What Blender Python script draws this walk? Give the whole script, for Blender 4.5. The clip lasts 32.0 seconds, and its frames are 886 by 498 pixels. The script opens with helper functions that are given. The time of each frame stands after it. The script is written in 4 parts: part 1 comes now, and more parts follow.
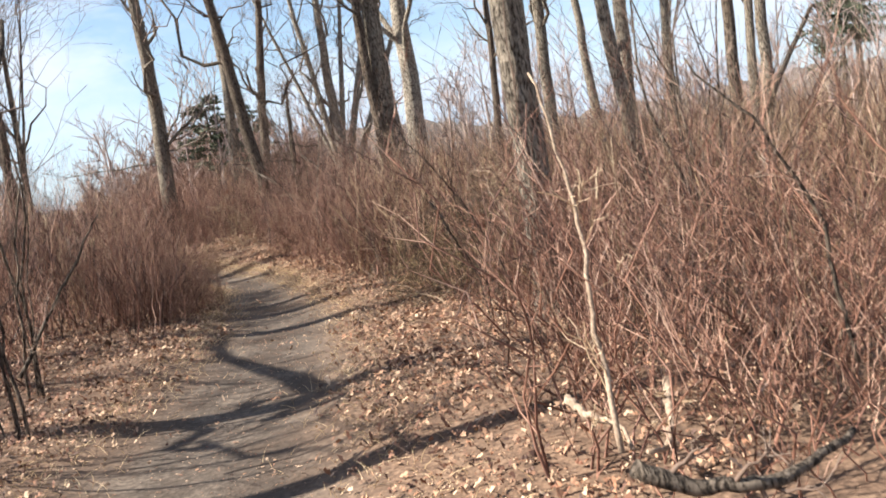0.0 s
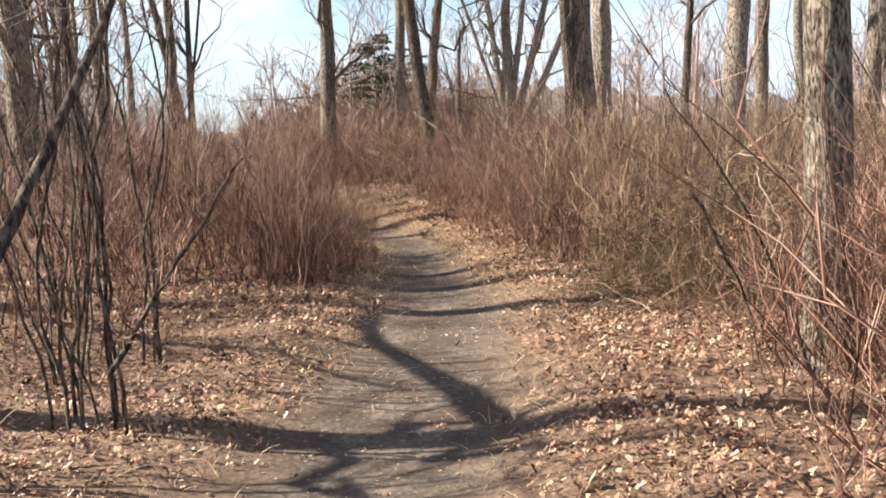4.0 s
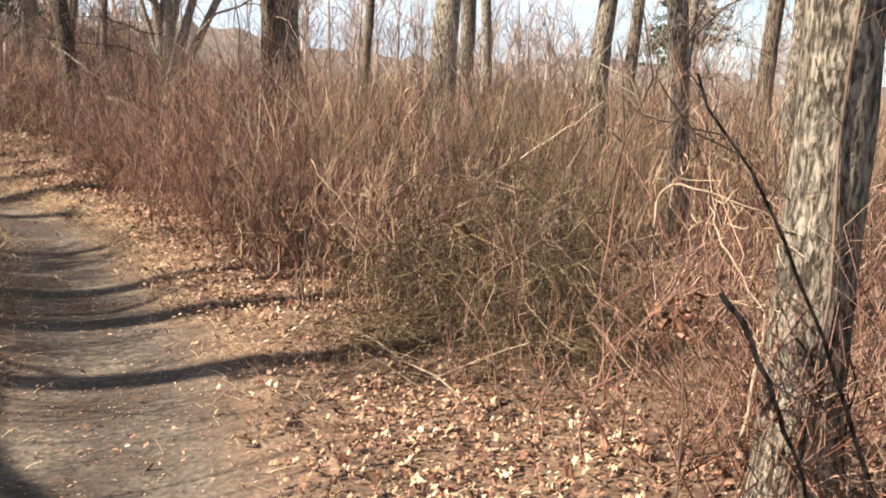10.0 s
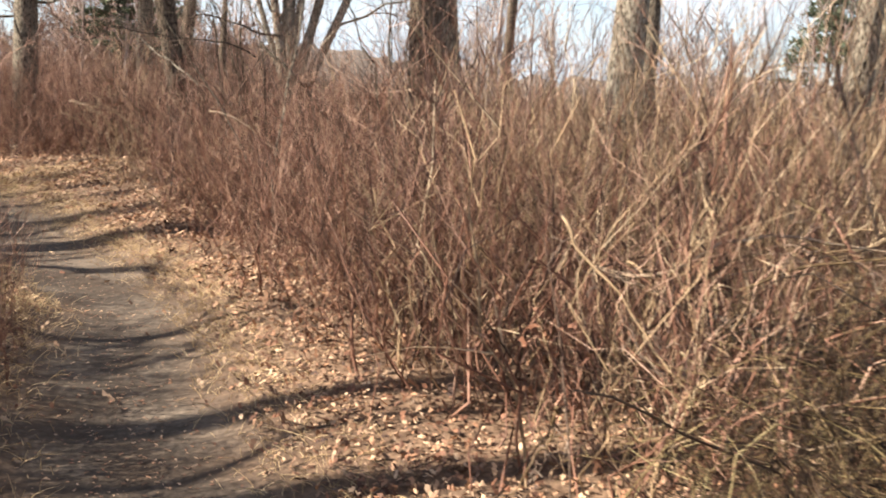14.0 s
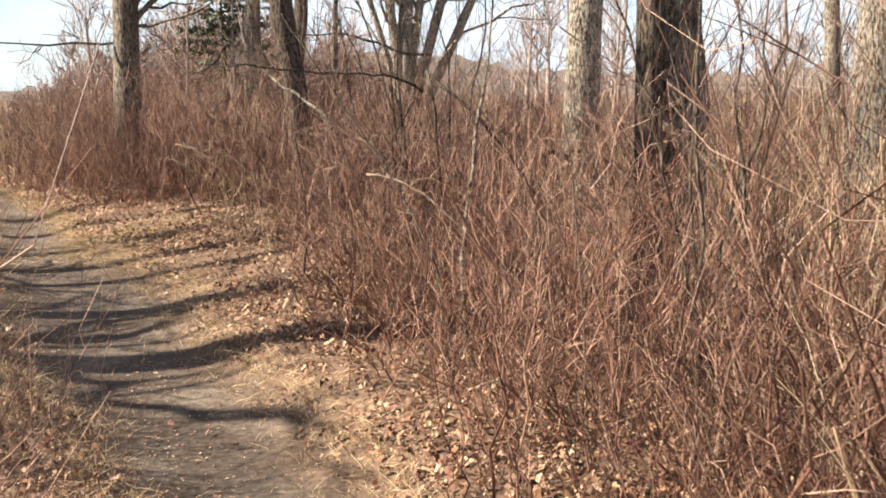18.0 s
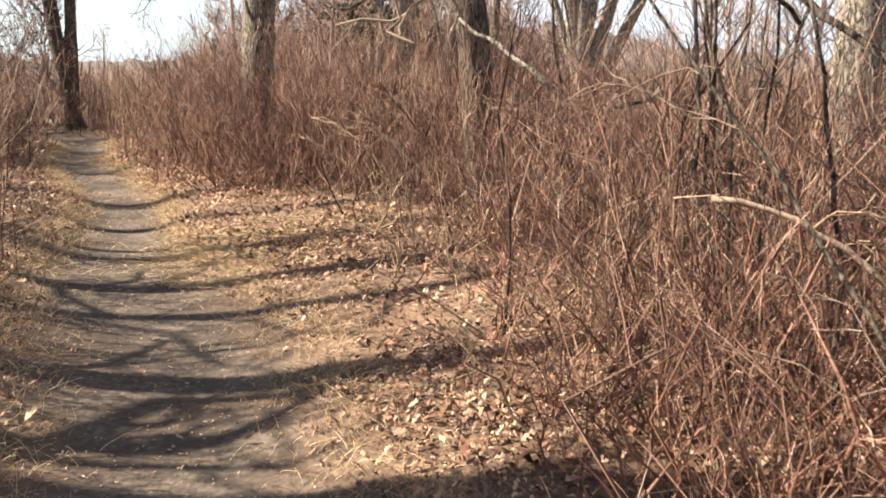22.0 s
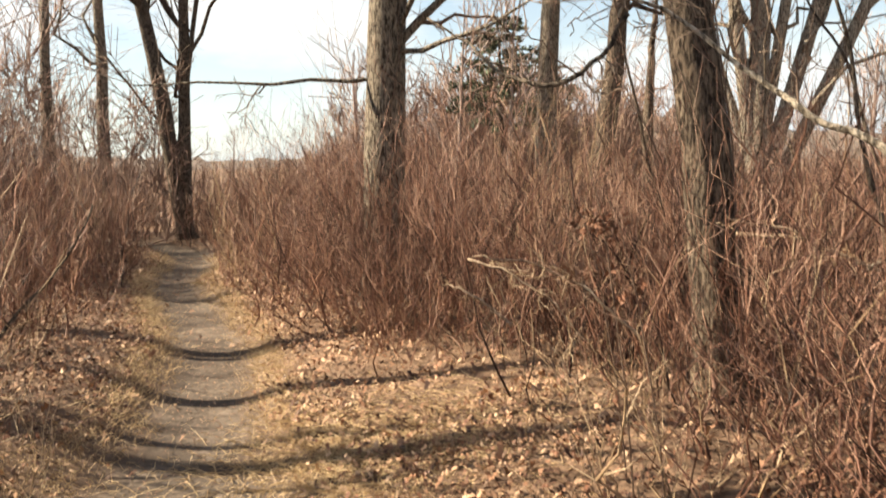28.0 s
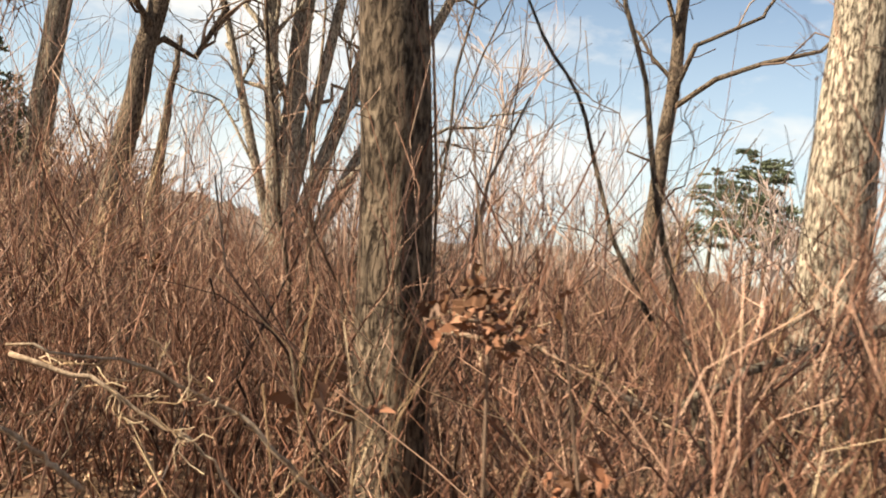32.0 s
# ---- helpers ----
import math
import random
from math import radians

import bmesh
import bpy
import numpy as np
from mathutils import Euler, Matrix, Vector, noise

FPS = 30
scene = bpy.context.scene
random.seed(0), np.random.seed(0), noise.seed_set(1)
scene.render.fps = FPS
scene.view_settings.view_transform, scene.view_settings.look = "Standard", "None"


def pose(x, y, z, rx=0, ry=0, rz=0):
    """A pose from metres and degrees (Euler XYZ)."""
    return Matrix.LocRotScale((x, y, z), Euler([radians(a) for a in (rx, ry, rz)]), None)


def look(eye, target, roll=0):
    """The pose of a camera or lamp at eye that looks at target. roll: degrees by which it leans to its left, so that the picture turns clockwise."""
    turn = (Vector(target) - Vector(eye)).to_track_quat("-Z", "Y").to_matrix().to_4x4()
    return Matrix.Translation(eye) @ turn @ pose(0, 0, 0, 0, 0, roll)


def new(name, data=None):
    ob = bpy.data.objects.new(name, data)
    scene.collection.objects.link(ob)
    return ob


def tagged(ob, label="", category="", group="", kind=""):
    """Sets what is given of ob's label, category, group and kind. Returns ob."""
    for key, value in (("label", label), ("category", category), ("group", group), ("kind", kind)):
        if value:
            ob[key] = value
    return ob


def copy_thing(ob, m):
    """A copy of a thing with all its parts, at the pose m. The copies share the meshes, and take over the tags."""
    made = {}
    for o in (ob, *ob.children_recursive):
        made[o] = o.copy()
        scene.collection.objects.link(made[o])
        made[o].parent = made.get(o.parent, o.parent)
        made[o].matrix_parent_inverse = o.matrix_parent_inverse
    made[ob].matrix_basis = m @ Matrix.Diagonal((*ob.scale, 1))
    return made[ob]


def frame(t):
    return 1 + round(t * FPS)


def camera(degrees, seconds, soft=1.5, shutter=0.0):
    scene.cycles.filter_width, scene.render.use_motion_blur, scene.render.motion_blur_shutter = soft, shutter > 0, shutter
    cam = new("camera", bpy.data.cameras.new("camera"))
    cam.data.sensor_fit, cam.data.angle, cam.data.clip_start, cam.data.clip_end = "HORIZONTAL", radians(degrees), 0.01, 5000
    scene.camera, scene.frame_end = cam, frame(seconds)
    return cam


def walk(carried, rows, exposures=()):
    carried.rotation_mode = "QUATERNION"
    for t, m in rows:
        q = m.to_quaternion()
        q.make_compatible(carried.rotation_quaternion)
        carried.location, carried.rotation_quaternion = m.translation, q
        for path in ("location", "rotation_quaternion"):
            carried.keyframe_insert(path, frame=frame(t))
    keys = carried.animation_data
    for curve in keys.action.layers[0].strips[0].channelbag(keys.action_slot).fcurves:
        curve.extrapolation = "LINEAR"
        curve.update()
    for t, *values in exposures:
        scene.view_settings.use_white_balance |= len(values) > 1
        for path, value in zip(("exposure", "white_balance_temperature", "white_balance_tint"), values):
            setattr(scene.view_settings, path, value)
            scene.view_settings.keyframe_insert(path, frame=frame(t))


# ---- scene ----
cam = camera(52.0, 32.0, soft=1.8, shutter=0.25)
PATH = [
    (0.0, (-0.012, 0.001, 1.489), (0.849, 4.896, 0.942), -9.49),
    (0.5, (-0.050, 0.420, 1.480), (0.792, 5.326, 1.013), -3.92),
    (1.0, (-0.130, 0.805, 1.478), (0.742, 5.714, 1.100), -1.63),
    (1.5, (-0.210, 1.218, 1.535), (0.197, 6.189, 1.182), -1.46),
    (2.0, (-0.224, 1.573, 1.529), (-0.297, 6.563, 1.219), -2.65),
    (2.5, (-0.274, 1.723, 1.533), (-0.244, 6.718, 1.312), -3.53),
    (3.0, (-0.286, 1.730, 1.523), (-0.279, 6.718, 1.173), -3.17),
    (3.5, (-0.270, 1.749, 1.532), (-0.269, 6.721, 0.998), -2.92),
    (4.0, (-0.262, 1.739, 1.530), (-0.180, 6.691, 0.845), -2.70),
    (4.5, (-0.266, 1.739, 1.533), (-0.157, 6.674, 0.739), -2.12),
    (6.5, (-0.449, 2.166, 1.709), (-0.297, 7.091, 0.859), 0.89),
    (7.0, (-0.464, 2.435, 1.690), (0.253, 7.331, 0.974), 0.09),
    (7.5, (-0.449, 2.691, 1.698), (0.865, 7.470, 1.037), 2.89),
    (8.0, (-0.491, 2.872, 1.703), (1.373, 7.453, 0.969), 1.22),
    (8.5, (-0.482, 3.181, 1.674), (1.351, 7.774, 0.935), 0.63),
    (9.0, (-0.493, 3.721, 1.646), (0.908, 8.475, 0.983), 2.00),
    (9.5, (-0.486, 4.133, 1.624), (1.113, 8.797, 0.791), 1.90),
    (10.0, (-0.402, 4.431, 1.620), (1.548, 8.933, 0.657), 2.68),
    (10.5, (-0.410, 4.761, 1.582), (1.560, 9.276, 0.727), 5.37),
    (11.0, (-0.346, 5.152, 1.573), (1.688, 9.636, 0.702), 3.80),
    (11.5, (-0.240, 5.452, 1.585), (1.999, 9.834, 0.701), 6.15),
    (12.0, (-0.204, 5.819, 1.557), (2.091, 10.176, 0.693), 4.53),
    (12.5, (-0.141, 6.152, 1.518), (2.224, 10.482, 0.707), 3.28),
    (13.0, (-0.074, 6.489, 1.514), (2.083, 10.902, 0.579), 3.83),
    (13.5, (-0.054, 6.874, 1.473), (1.751, 11.448, 0.569), 2.01),
    (14.0, (-0.066, 7.337, 1.424), (1.305, 12.064, 0.545), 2.10),
    (14.5, (-0.025, 7.725, 1.378), (1.037, 12.538, 0.536), 1.79),
    (15.0, (-0.071, 8.079, 1.376), (1.047, 12.874, 0.506), 0.38),
    (15.5, (-0.103, 8.453, 1.365), (0.775, 13.294, 0.473), 1.40),
    (17.5, (-0.277, 9.468, 1.654), (0.547, 14.329, 0.826), 1.75),
    (18.0, (-0.323, 9.844, 1.648), (0.525, 14.693, 0.770), -0.38),
    (18.5, (-0.294, 10.201, 1.628), (0.476, 15.064, 0.756), 0.91),
    (19.0, (-0.312, 10.599, 1.589), (0.475, 15.466, 0.753), -0.03),
    (19.5, (-0.302, 10.903, 1.553), (0.682, 15.726, 0.672), -0.16),
    (20.0, (-0.280, 11.246, 1.561), (0.415, 16.104, 0.606), 0.16),
    (20.5, (-0.393, 11.717, 1.519), (-0.081, 16.622, 0.602), -0.30),
    (21.0, (-0.446, 12.063, 1.468), (-0.206, 16.966, 0.520), -1.55),
    (21.5, (-0.503, 12.381, 1.484), (-0.458, 17.277, 0.471), 0.13),
    (22.0, (-0.598, 12.738, 1.490), (-0.471, 17.634, 0.488), 0.53),
    (22.5, (-0.640, 12.999, 1.495), (-0.686, 17.897, 0.489), -0.03),
    (23.0, (-0.712, 13.117, 1.559), (-1.034, 18.047, 0.790), -0.88),
    (23.5, (-0.773, 13.129, 1.570), (-1.108, 18.108, 1.257), -0.47),
    (24.0, (-0.779, 13.143, 1.576), (-1.076, 18.122, 1.220), -0.58),
    (24.5, (-0.785, 13.145, 1.575), (-1.083, 18.122, 1.192), -0.54),
    (25.0, (-0.840, 13.163, 1.572), (-1.119, 18.134, 1.120), -0.70),
    (25.5, (-0.900, 13.270, 1.538), (-0.974, 18.219, 0.834), -2.74),
    (27.5, (-0.974, 15.001, 1.570), (-1.055, 19.938, 0.783), -2.95),
    (28.0, (-1.062, 15.244, 1.582), (-1.591, 20.189, 1.069), -1.06),
    (28.5, (-1.186, 15.414, 1.593), (-1.434, 20.407, 1.538), -1.88),
    (29.0, (-1.199, 15.650, 1.532), (-1.239, 20.650, 1.493), -2.30),
    (29.5, (-1.247, 15.915, 1.493), (-1.063, 20.907, 1.281), -0.20),
    (30.0, (-1.310, 16.197, 1.498), (-0.823, 21.173, 1.559), -1.88),
    (30.5, (-1.349, 16.438, 1.473), (-0.378, 21.336, 1.744), 4.19),
    (31.0, (-1.416, 16.732, 1.415), (0.338, 21.413, 1.501), 8.85),
    (31.5, (-1.472, 17.000, 1.422), (0.847, 21.430, 1.425), 8.73),
    (32.0, (-1.482, 17.320, 1.409), (0.779, 21.779, 1.443), 6.37),
]
EXPOSURE = [(0, 1.72, 6000, 10), (1, 1.64, 6150, 10), (3, 1.83, 6260, 10), (4.5, 1.89, 6210, 10), (7, 1.79, 6260, 10), (8, 1.71, 6280, 10), (10, 1.79, 6430, 10), (13, 1.8, 6500, 10), (15, 1.88, 6500, 10), (18, 1.87, 6500, 10), (20, 2.02, 6500, 10), (22, 2.03, 6500, 10), (23.5, 1.87, 6500, 10), (25, 1.81, 6500, 10), (28, 1.83, 7350, 10), (29, 1.67, 6850, 10), (30, 1.65, 6600, 10), (31, 1.73, 7150, 10), (32, 1.73, 7450, 10)]
walk(cam, [(t, look(eye, target, roll)) for t, eye, target, roll in PATH], EXPOSURE)

# ---- world, sun, exposure ----
SUN_EL, SUN_AZ = 38.0, 274.0      # compass degrees from +y, clockwise: the sun stands to the left of the walk
world = bpy.data.worlds.new("world")
scene.world = world
world.use_nodes = True
wt = world.node_tree
wt.nodes.clear()


def wn(kind, **kw):
    n = wt.nodes.new(kind)
    for k, v in kw.items():
        n.inputs[k].default_value = v
    return n


sky = wt.nodes.new("ShaderNodeTexSky")
sky.sky_type = "NISHITA"
sky.sun_disc = False
sky.sun_elevation = radians(SUN_EL)
sky.sun_rotation = radians(SUN_AZ)
sky.air_density, sky.dust_density, sky.ozone_density = 1.0, 0.1, 2.0
w_co = wt.nodes.new("ShaderNodeTexCoord")
w_map = wn("ShaderNodeMapping", Scale=(1.0, 1.0, 2.6), Location=(0.35, 0.2, 0.1))
w_noise = wn("ShaderNodeTexNoise", Scale=2.6, Detail=7.0, Roughness=0.58)
w_ramp = wt.nodes.new("ShaderNodeValToRGB")
w_ramp.color_ramp.elements[0].position, w_ramp.color_ramp.elements[1].position = 0.46, 0.6
w_mix = wt.nodes.new("ShaderNodeMixRGB")
w_mix.inputs[2].default_value = (6.7, 6.8, 7.0, 1)
w_bg = wn("ShaderNodeBackground", Strength=0.05)
w_out = wt.nodes.new("ShaderNodeOutputWorld")
wt.links.new(w_co.outputs["Generated"], w_map.inputs[0])
wt.links.new(w_map.outputs[0], w_noise.inputs["Vector"])
wt.links.new(w_noise.outputs[0], w_ramp.inputs[0])
wt.links.new(w_ramp.outputs[0], w_mix.inputs[0])
wt.links.new(sky.outputs[0], w_mix.inputs[1])
w_sep = wt.nodes.new("ShaderNodeSeparateXYZ")
w_low = wt.nodes.new("ShaderNodeMapRange")
w_low.inputs["From Min"].default_value, w_low.inputs["From Max"].default_value = 0.0, 0.32
w_low.inputs["To Min"].default_value, w_low.inputs["To Max"].default_value = 0.7, 0.0
w_haze = wt.nodes.new("ShaderNodeMixRGB")
w_haze.inputs[2].default_value = (4.9, 5.9, 6.8, 1)
wt.links.new(w_co.outputs["Generated"], w_sep.inputs[0])
wt.links.new(w_sep.outputs["Z"], w_low.inputs[0])
wt.links.new(w_low.outputs[0], w_haze.inputs[0])
wt.links.new(w_mix.outputs[0], w_haze.inputs[1])
wt.links.new(w_haze.outputs[0], w_bg.inputs[0])
wt.links.new(w_bg.outputs[0], w_out.inputs[0])

az, el = radians(SUN_AZ), radians(SUN_EL)
to_sun = Vector((math.sin(az) * math.cos(el), math.cos(az) * math.cos(el), math.sin(el)))
sun_data = bpy.data.lights.new("sun", "SUN")
sun_data.energy, sun_data.angle, sun_data.color = 5.0, radians(0.53), (1.0, 0.89, 0.735)
sun = new("sun", sun_data)
sun.matrix_world = look(to_sun * 60, (0, 0, 0))


# ---- materials ----
def material(name, stops, scale, rough=0.85, bump=0.3, stretch=(1, 1, 1), island=0.0, fine=6.0, fine_amount=0.35, obj_random=0.0, spec=0.25):
    """A procedural surface: a colour ramp driven by broad noise, fine grain and a random value for each piece."""
    m = bpy.data.materials.new(name)
    m.use_nodes = True
    nt = m.node_tree
    bsdf = nt.nodes["Principled BSDF"]
    bsdf.inputs["Roughness"].default_value = rough
    bsdf.inputs["Specular IOR Level"].default_value = spec
    mp = nt.nodes.new("ShaderNodeMapping")
    mp.inputs["Scale"].default_value = stretch
    geo = nt.nodes.new("ShaderNodeNewGeometry")
    nt.links.new(geo.outputs["Position"], mp.inputs[0])
    big = nt.nodes.new("ShaderNodeTexNoise")
    big.inputs["Scale"].default_value, big.inputs["Detail"].default_value = scale, 5
    small = nt.nodes.new("ShaderNodeTexNoise")
    small.inputs["Scale"].default_value, small.inputs["Detail"].default_value = scale * fine, 6
    for n in (big, small):
        nt.links.new(mp.outputs[0], n.inputs["Vector"])
    value = nt.nodes.new("ShaderNodeMix")
    value.inputs[0].default_value = fine_amount
    nt.links.new(big.outputs[0], value.inputs[2])
    nt.links.new(small.outputs[0], value.inputs[3])
    last = value.outputs[0]
    for amount, socket in ((island, geo.outputs["Random Per Island"]), (obj_random, None)):
        if amount:
            if socket is None:
                socket = nt.nodes.new("ShaderNodeObjectInfo").outputs["Random"]
            mx = nt.nodes.new("ShaderNodeMix")
            mx.inputs[0].default_value = amount
            nt.links.new(last, mx.inputs[2])
            nt.links.new(socket, mx.inputs[3])
            last = mx.outputs[0]
    ramp = nt.nodes.new("ShaderNodeValToRGB")
    cr = ramp.color_ramp
    while len(cr.elements) < len(stops):
        cr.elements.new(0.5)
    for e, (pos, col) in zip(cr.elements, stops):
        e.position, e.color = pos, (*col, 1)
    nt.links.new(last, ramp.inputs[0])
    nt.links.new(ramp.outputs[0], bsdf.inputs["Base Color"])
    if bump:
        bp = nt.nodes.new("ShaderNodeBump")
        bp.inputs["Strength"].default_value, bp.inputs["Distance"].default_value = bump, 0.02
        nt.links.new(value.outputs[0], bp.inputs["Height"])
        nt.links.new(bp.outputs[0], bsdf.inputs["Normal"])
    return m


def bark_material(name, dark, mid, light, wide=56.0, long=15.0):
    """Furrowed bark: upright plates parted by dark cracks."""
    m = material(name, [(0.2, dark), (0.5, mid), (0.8, light)], 9.0, 0.93, 0.0, (2.5, 2.5, 0.6), fine=6, fine_amount=0.5, obj_random=0.1)
    nt = m.node_tree
    bsdf = nt.nodes["Principled BSDF"]
    geo = nt.nodes.new("ShaderNodeNewGeometry")
    mp = nt.nodes.new("ShaderNodeMapping")
    mp.inputs["Scale"].default_value = (wide, wide, long)
    warp = nt.nodes.new("ShaderNodeTexNoise")
    warp.inputs["Scale"].default_value = 6.0
    add = nt.nodes.new("ShaderNodeVectorMath")
    add.operation = "MULTIPLY_ADD"
    add.inputs[1].default_value = (0.04, 0.04, 0.09)
    nt.links.new(geo.outputs["Position"], warp.inputs["Vector"])
    nt.links.new(warp.outputs["Color"], add.inputs[0])
    nt.links.new(geo.outputs["Position"], add.inputs[2])
    nt.links.new(add.outputs[0], mp.inputs[0])
    vo = nt.nodes.new("ShaderNodeTexNoise")
    vo.inputs["Scale"].default_value, vo.inputs["Detail"].default_value, vo.inputs["Roughness"].default_value = 1.0, 4.0, 0.62
    nt.links.new(mp.outputs[0], vo.inputs["Vector"])
    ramp = nt.nodes.new("ShaderNodeValToRGB")
    ramp.color_ramp.elements[0].position, ramp.color_ramp.elements[1].position = 0.39, 0.57
    ramp.color_ramp.elements[0].color = (0.14, 0.125, 0.115, 1)
    nt.links.new(vo.outputs[0], ramp.inputs[0])
    mul = nt.nodes.new("ShaderNodeMixRGB")
    mul.blend_type = "MULTIPLY"
    mul.inputs[0].default_value = 1.0
    old = bsdf.inputs["Base Color"].links[0].from_socket
    nt.links.new(old, mul.inputs[1])
    nt.links.new(ramp.outputs[0], mul.inputs[2])
    nt.links.new(mul.outputs[0], bsdf.inputs["Base Color"])
    bp = nt.nodes.new("ShaderNodeBump")
    bp.inputs["Strength"].default_value, bp.inputs["Distance"].default_value = 0.9, 0.012
    nt.links.new(ramp.outputs[0], bp.inputs["Height"])
    nt.links.new(bp.outputs[0], bsdf.inputs["Normal"])
    return m


M_bark = bark_material("bark", (0.08, 0.064, 0.05), (0.25, 0.212, 0.165), (0.46, 0.41, 0.33))
M_bark_mid = bark_material("bark_mid", (0.05, 0.036, 0.027), (0.15, 0.115, 0.085), (0.3, 0.25, 0.19))
M_bark_pale = bark_material("bark_pale", (0.17, 0.138, 0.108), (0.38, 0.33, 0.262), (0.58, 0.52, 0.43), 50, 14)
M_bark_dark = bark_material("bark_dark", (0.05, 0.04, 0.03), (0.12, 0.095, 0.072), (0.22, 0.18, 0.14), 56, 15)
M_twig = material("twig", [(0.2, (0.05, 0.032, 0.024)), (0.55, (0.145, 0.1, 0.075)), (0.85, (0.3, 0.235, 0.185))], 3.0, 0.85, 0.0, island=0.5)
M_brush = material("brush_stem", [(0.28, (0.018, 0.009, 0.007)), (0.48, (0.115, 0.053, 0.036)), (0.69, (0.31, 0.166, 0.115)), (0.9, (0.66, 0.47, 0.355))], 0.9, 0.55, 0.0, island=0.68, fine=4, obj_random=0.12)
M_brush_tan = material("brush_tan", [(0.22, (0.065, 0.04, 0.024)), (0.48, (0.25, 0.165, 0.098)), (0.7, (0.45, 0.33, 0.205)), (0.93, (0.64, 0.52, 0.37))], 1.3, 0.7, 0.0, island=0.7)
M_vine = material("briar_stem", [(0.2, (0.014, 0.009, 0.006)), (0.46, (0.075, 0.045, 0.027)), (0.7, (0.18, 0.125, 0.06)), (0.93, (0.46, 0.39, 0.21))], 1.5, 0.6, 0.0, island=0.65)
M_dead = material("dead_wood", [(0.3, (0.11, 0.075, 0.052)), (0.5, (0.26, 0.19, 0.135)), (0.72, (0.5, 0.41, 0.31))], 9.0, 0.9, 0.3, (3, 3, 1), fine_amount=0.5)
M_leaf = material("dead_leaf", [(0.2, (0.045, 0.022, 0.015)), (0.36, (0.2, 0.09, 0.052)), (0.46, (0.18, 0.115, 0.075)), (0.56, (0.34, 0.175, 0.1)), (0.68, (0.38, 0.24, 0.15)), (0.92, (0.68, 0.5, 0.34))], 2.0, 0.65, 0.15, island=0.68, spec=0.3)
M_grass = material("dry_grass", [(0.15, (0.24, 0.16, 0.08)), (0.5, (0.47, 0.34, 0.19)), (0.85, (0.72, 0.57, 0.36))], 2.0, 0.8, 0.0, island=0.6)
M_conifer = material("conifer", [(0.2, (0.03, 0.038, 0.024)), (0.5, (0.07, 0.085, 0.052)), (0.85, (0.14, 0.16, 0.1))], 2.0, 0.7, 0.0, island=0.5)
# distance haze is put into these two colours, greyer than the near stems
M_far = material("far_twig_hazed", [(0.2, (0.17, 0.135, 0.12)), (0.6, (0.32, 0.255, 0.23)), (0.9, (0.5, 0.42, 0.385))], 0.3, 0.9, 0.0, island=0.5)
M_far_brush = material("far_brush_hazed", [(0.2, (0.08, 0.05, 0.04)), (0.5, (0.19, 0.125, 0.1)), (0.85, (0.36, 0.26, 0.215))], 0.3, 0.9, 0.0, island=0.5)
M_hill = material("wooded_hill", [(0.25, (0.06, 0.05, 0.043)), (0.5, (0.12, 0.095, 0.08)), (0.75, (0.2, 0.16, 0.135))], 0.5, 0.95, 1.0, (1, 1, 0.4), fine=8, fine_amount=0.6)


# the ground: dirt on the trodden path, leaf mould beside it
def ground_material():
    m = material("ground", [(0.3, (0.05, 0.031, 0.021)), (0.5, (0.138, 0.087, 0.057)), (0.7, (0.29, 0.193, 0.128))], 5.0, 0.95, 0.8, fine=7, fine_amount=0.6)
    nt = m.node_tree
    at = nt.nodes.new("ShaderNodeAttribute")
    at.attribute_name = "trodden"
    geo = nt.nodes.new("ShaderNodeNewGeometry")
    n1 = nt.nodes.new("ShaderNodeTexNoise")
    n1.inputs["Scale"].default_value, n1.inputs["Detail"].default_value = 2.2, 8
    n2 = nt.nodes.new("ShaderNodeTexNoise")
    n2.inputs["Scale"].default_value, n2.inputs["Detail"].default_value = 28, 9
    for n in (n1, n2):
        nt.links.new(geo.outputs["Position"], n.inputs["Vector"])
    mix = nt.nodes.new("ShaderNodeMix")
    mix.inputs[0].default_value = 0.45
    nt.links.new(n1.outputs[0], mix.inputs[2])
    nt.links.new(n2.outputs[0], mix.inputs[3])
    ramp = nt.nodes.new("ShaderNodeValToRGB")
    cr = ramp.color_ramp
    cr.elements.new(0.5)
    for e, (p, c) in zip(cr.elements, [(0.3, (0.026, 0.019, 0.014)), (0.5, (0.075, 0.058, 0.045)), (0.7, (0.19, 0.15, 0.116))]):
        e.position, e.color = p, (*c, 1)
    nt.links.new(mix.outputs[0], ramp.inputs[0])
    edge = nt.nodes.new("ShaderNodeMath")
    edge.operation = "ADD"
    off = nt.nodes.new("ShaderNodeMath")
    off.operation = "MULTIPLY_ADD"
    off.inputs[1].default_value, off.inputs[2].default_value = 0.9, -0.45
    nt.links.new(n1.outputs[0], off.inputs[0])
    nt.links.new(at.outputs["Fac"], edge.inputs[0])
    nt.links.new(off.outputs[0], edge.inputs[1])
    edge.use_clamp = True
    both = nt.nodes.new("ShaderNodeMixRGB")
    bsdf = nt.nodes["Principled BSDF"]
    old = bsdf.inputs["Base Color"].links[0].from_socket
    nt.links.new(edge.outputs[0], both.inputs[0])
    nt.links.new(old, both.inputs[1])
    nt.links.new(ramp.outputs[0], both.inputs[2])
    nt.links.new(both.outputs[0], bsdf.inputs["Base Color"])
    return m


M_ground = ground_material()


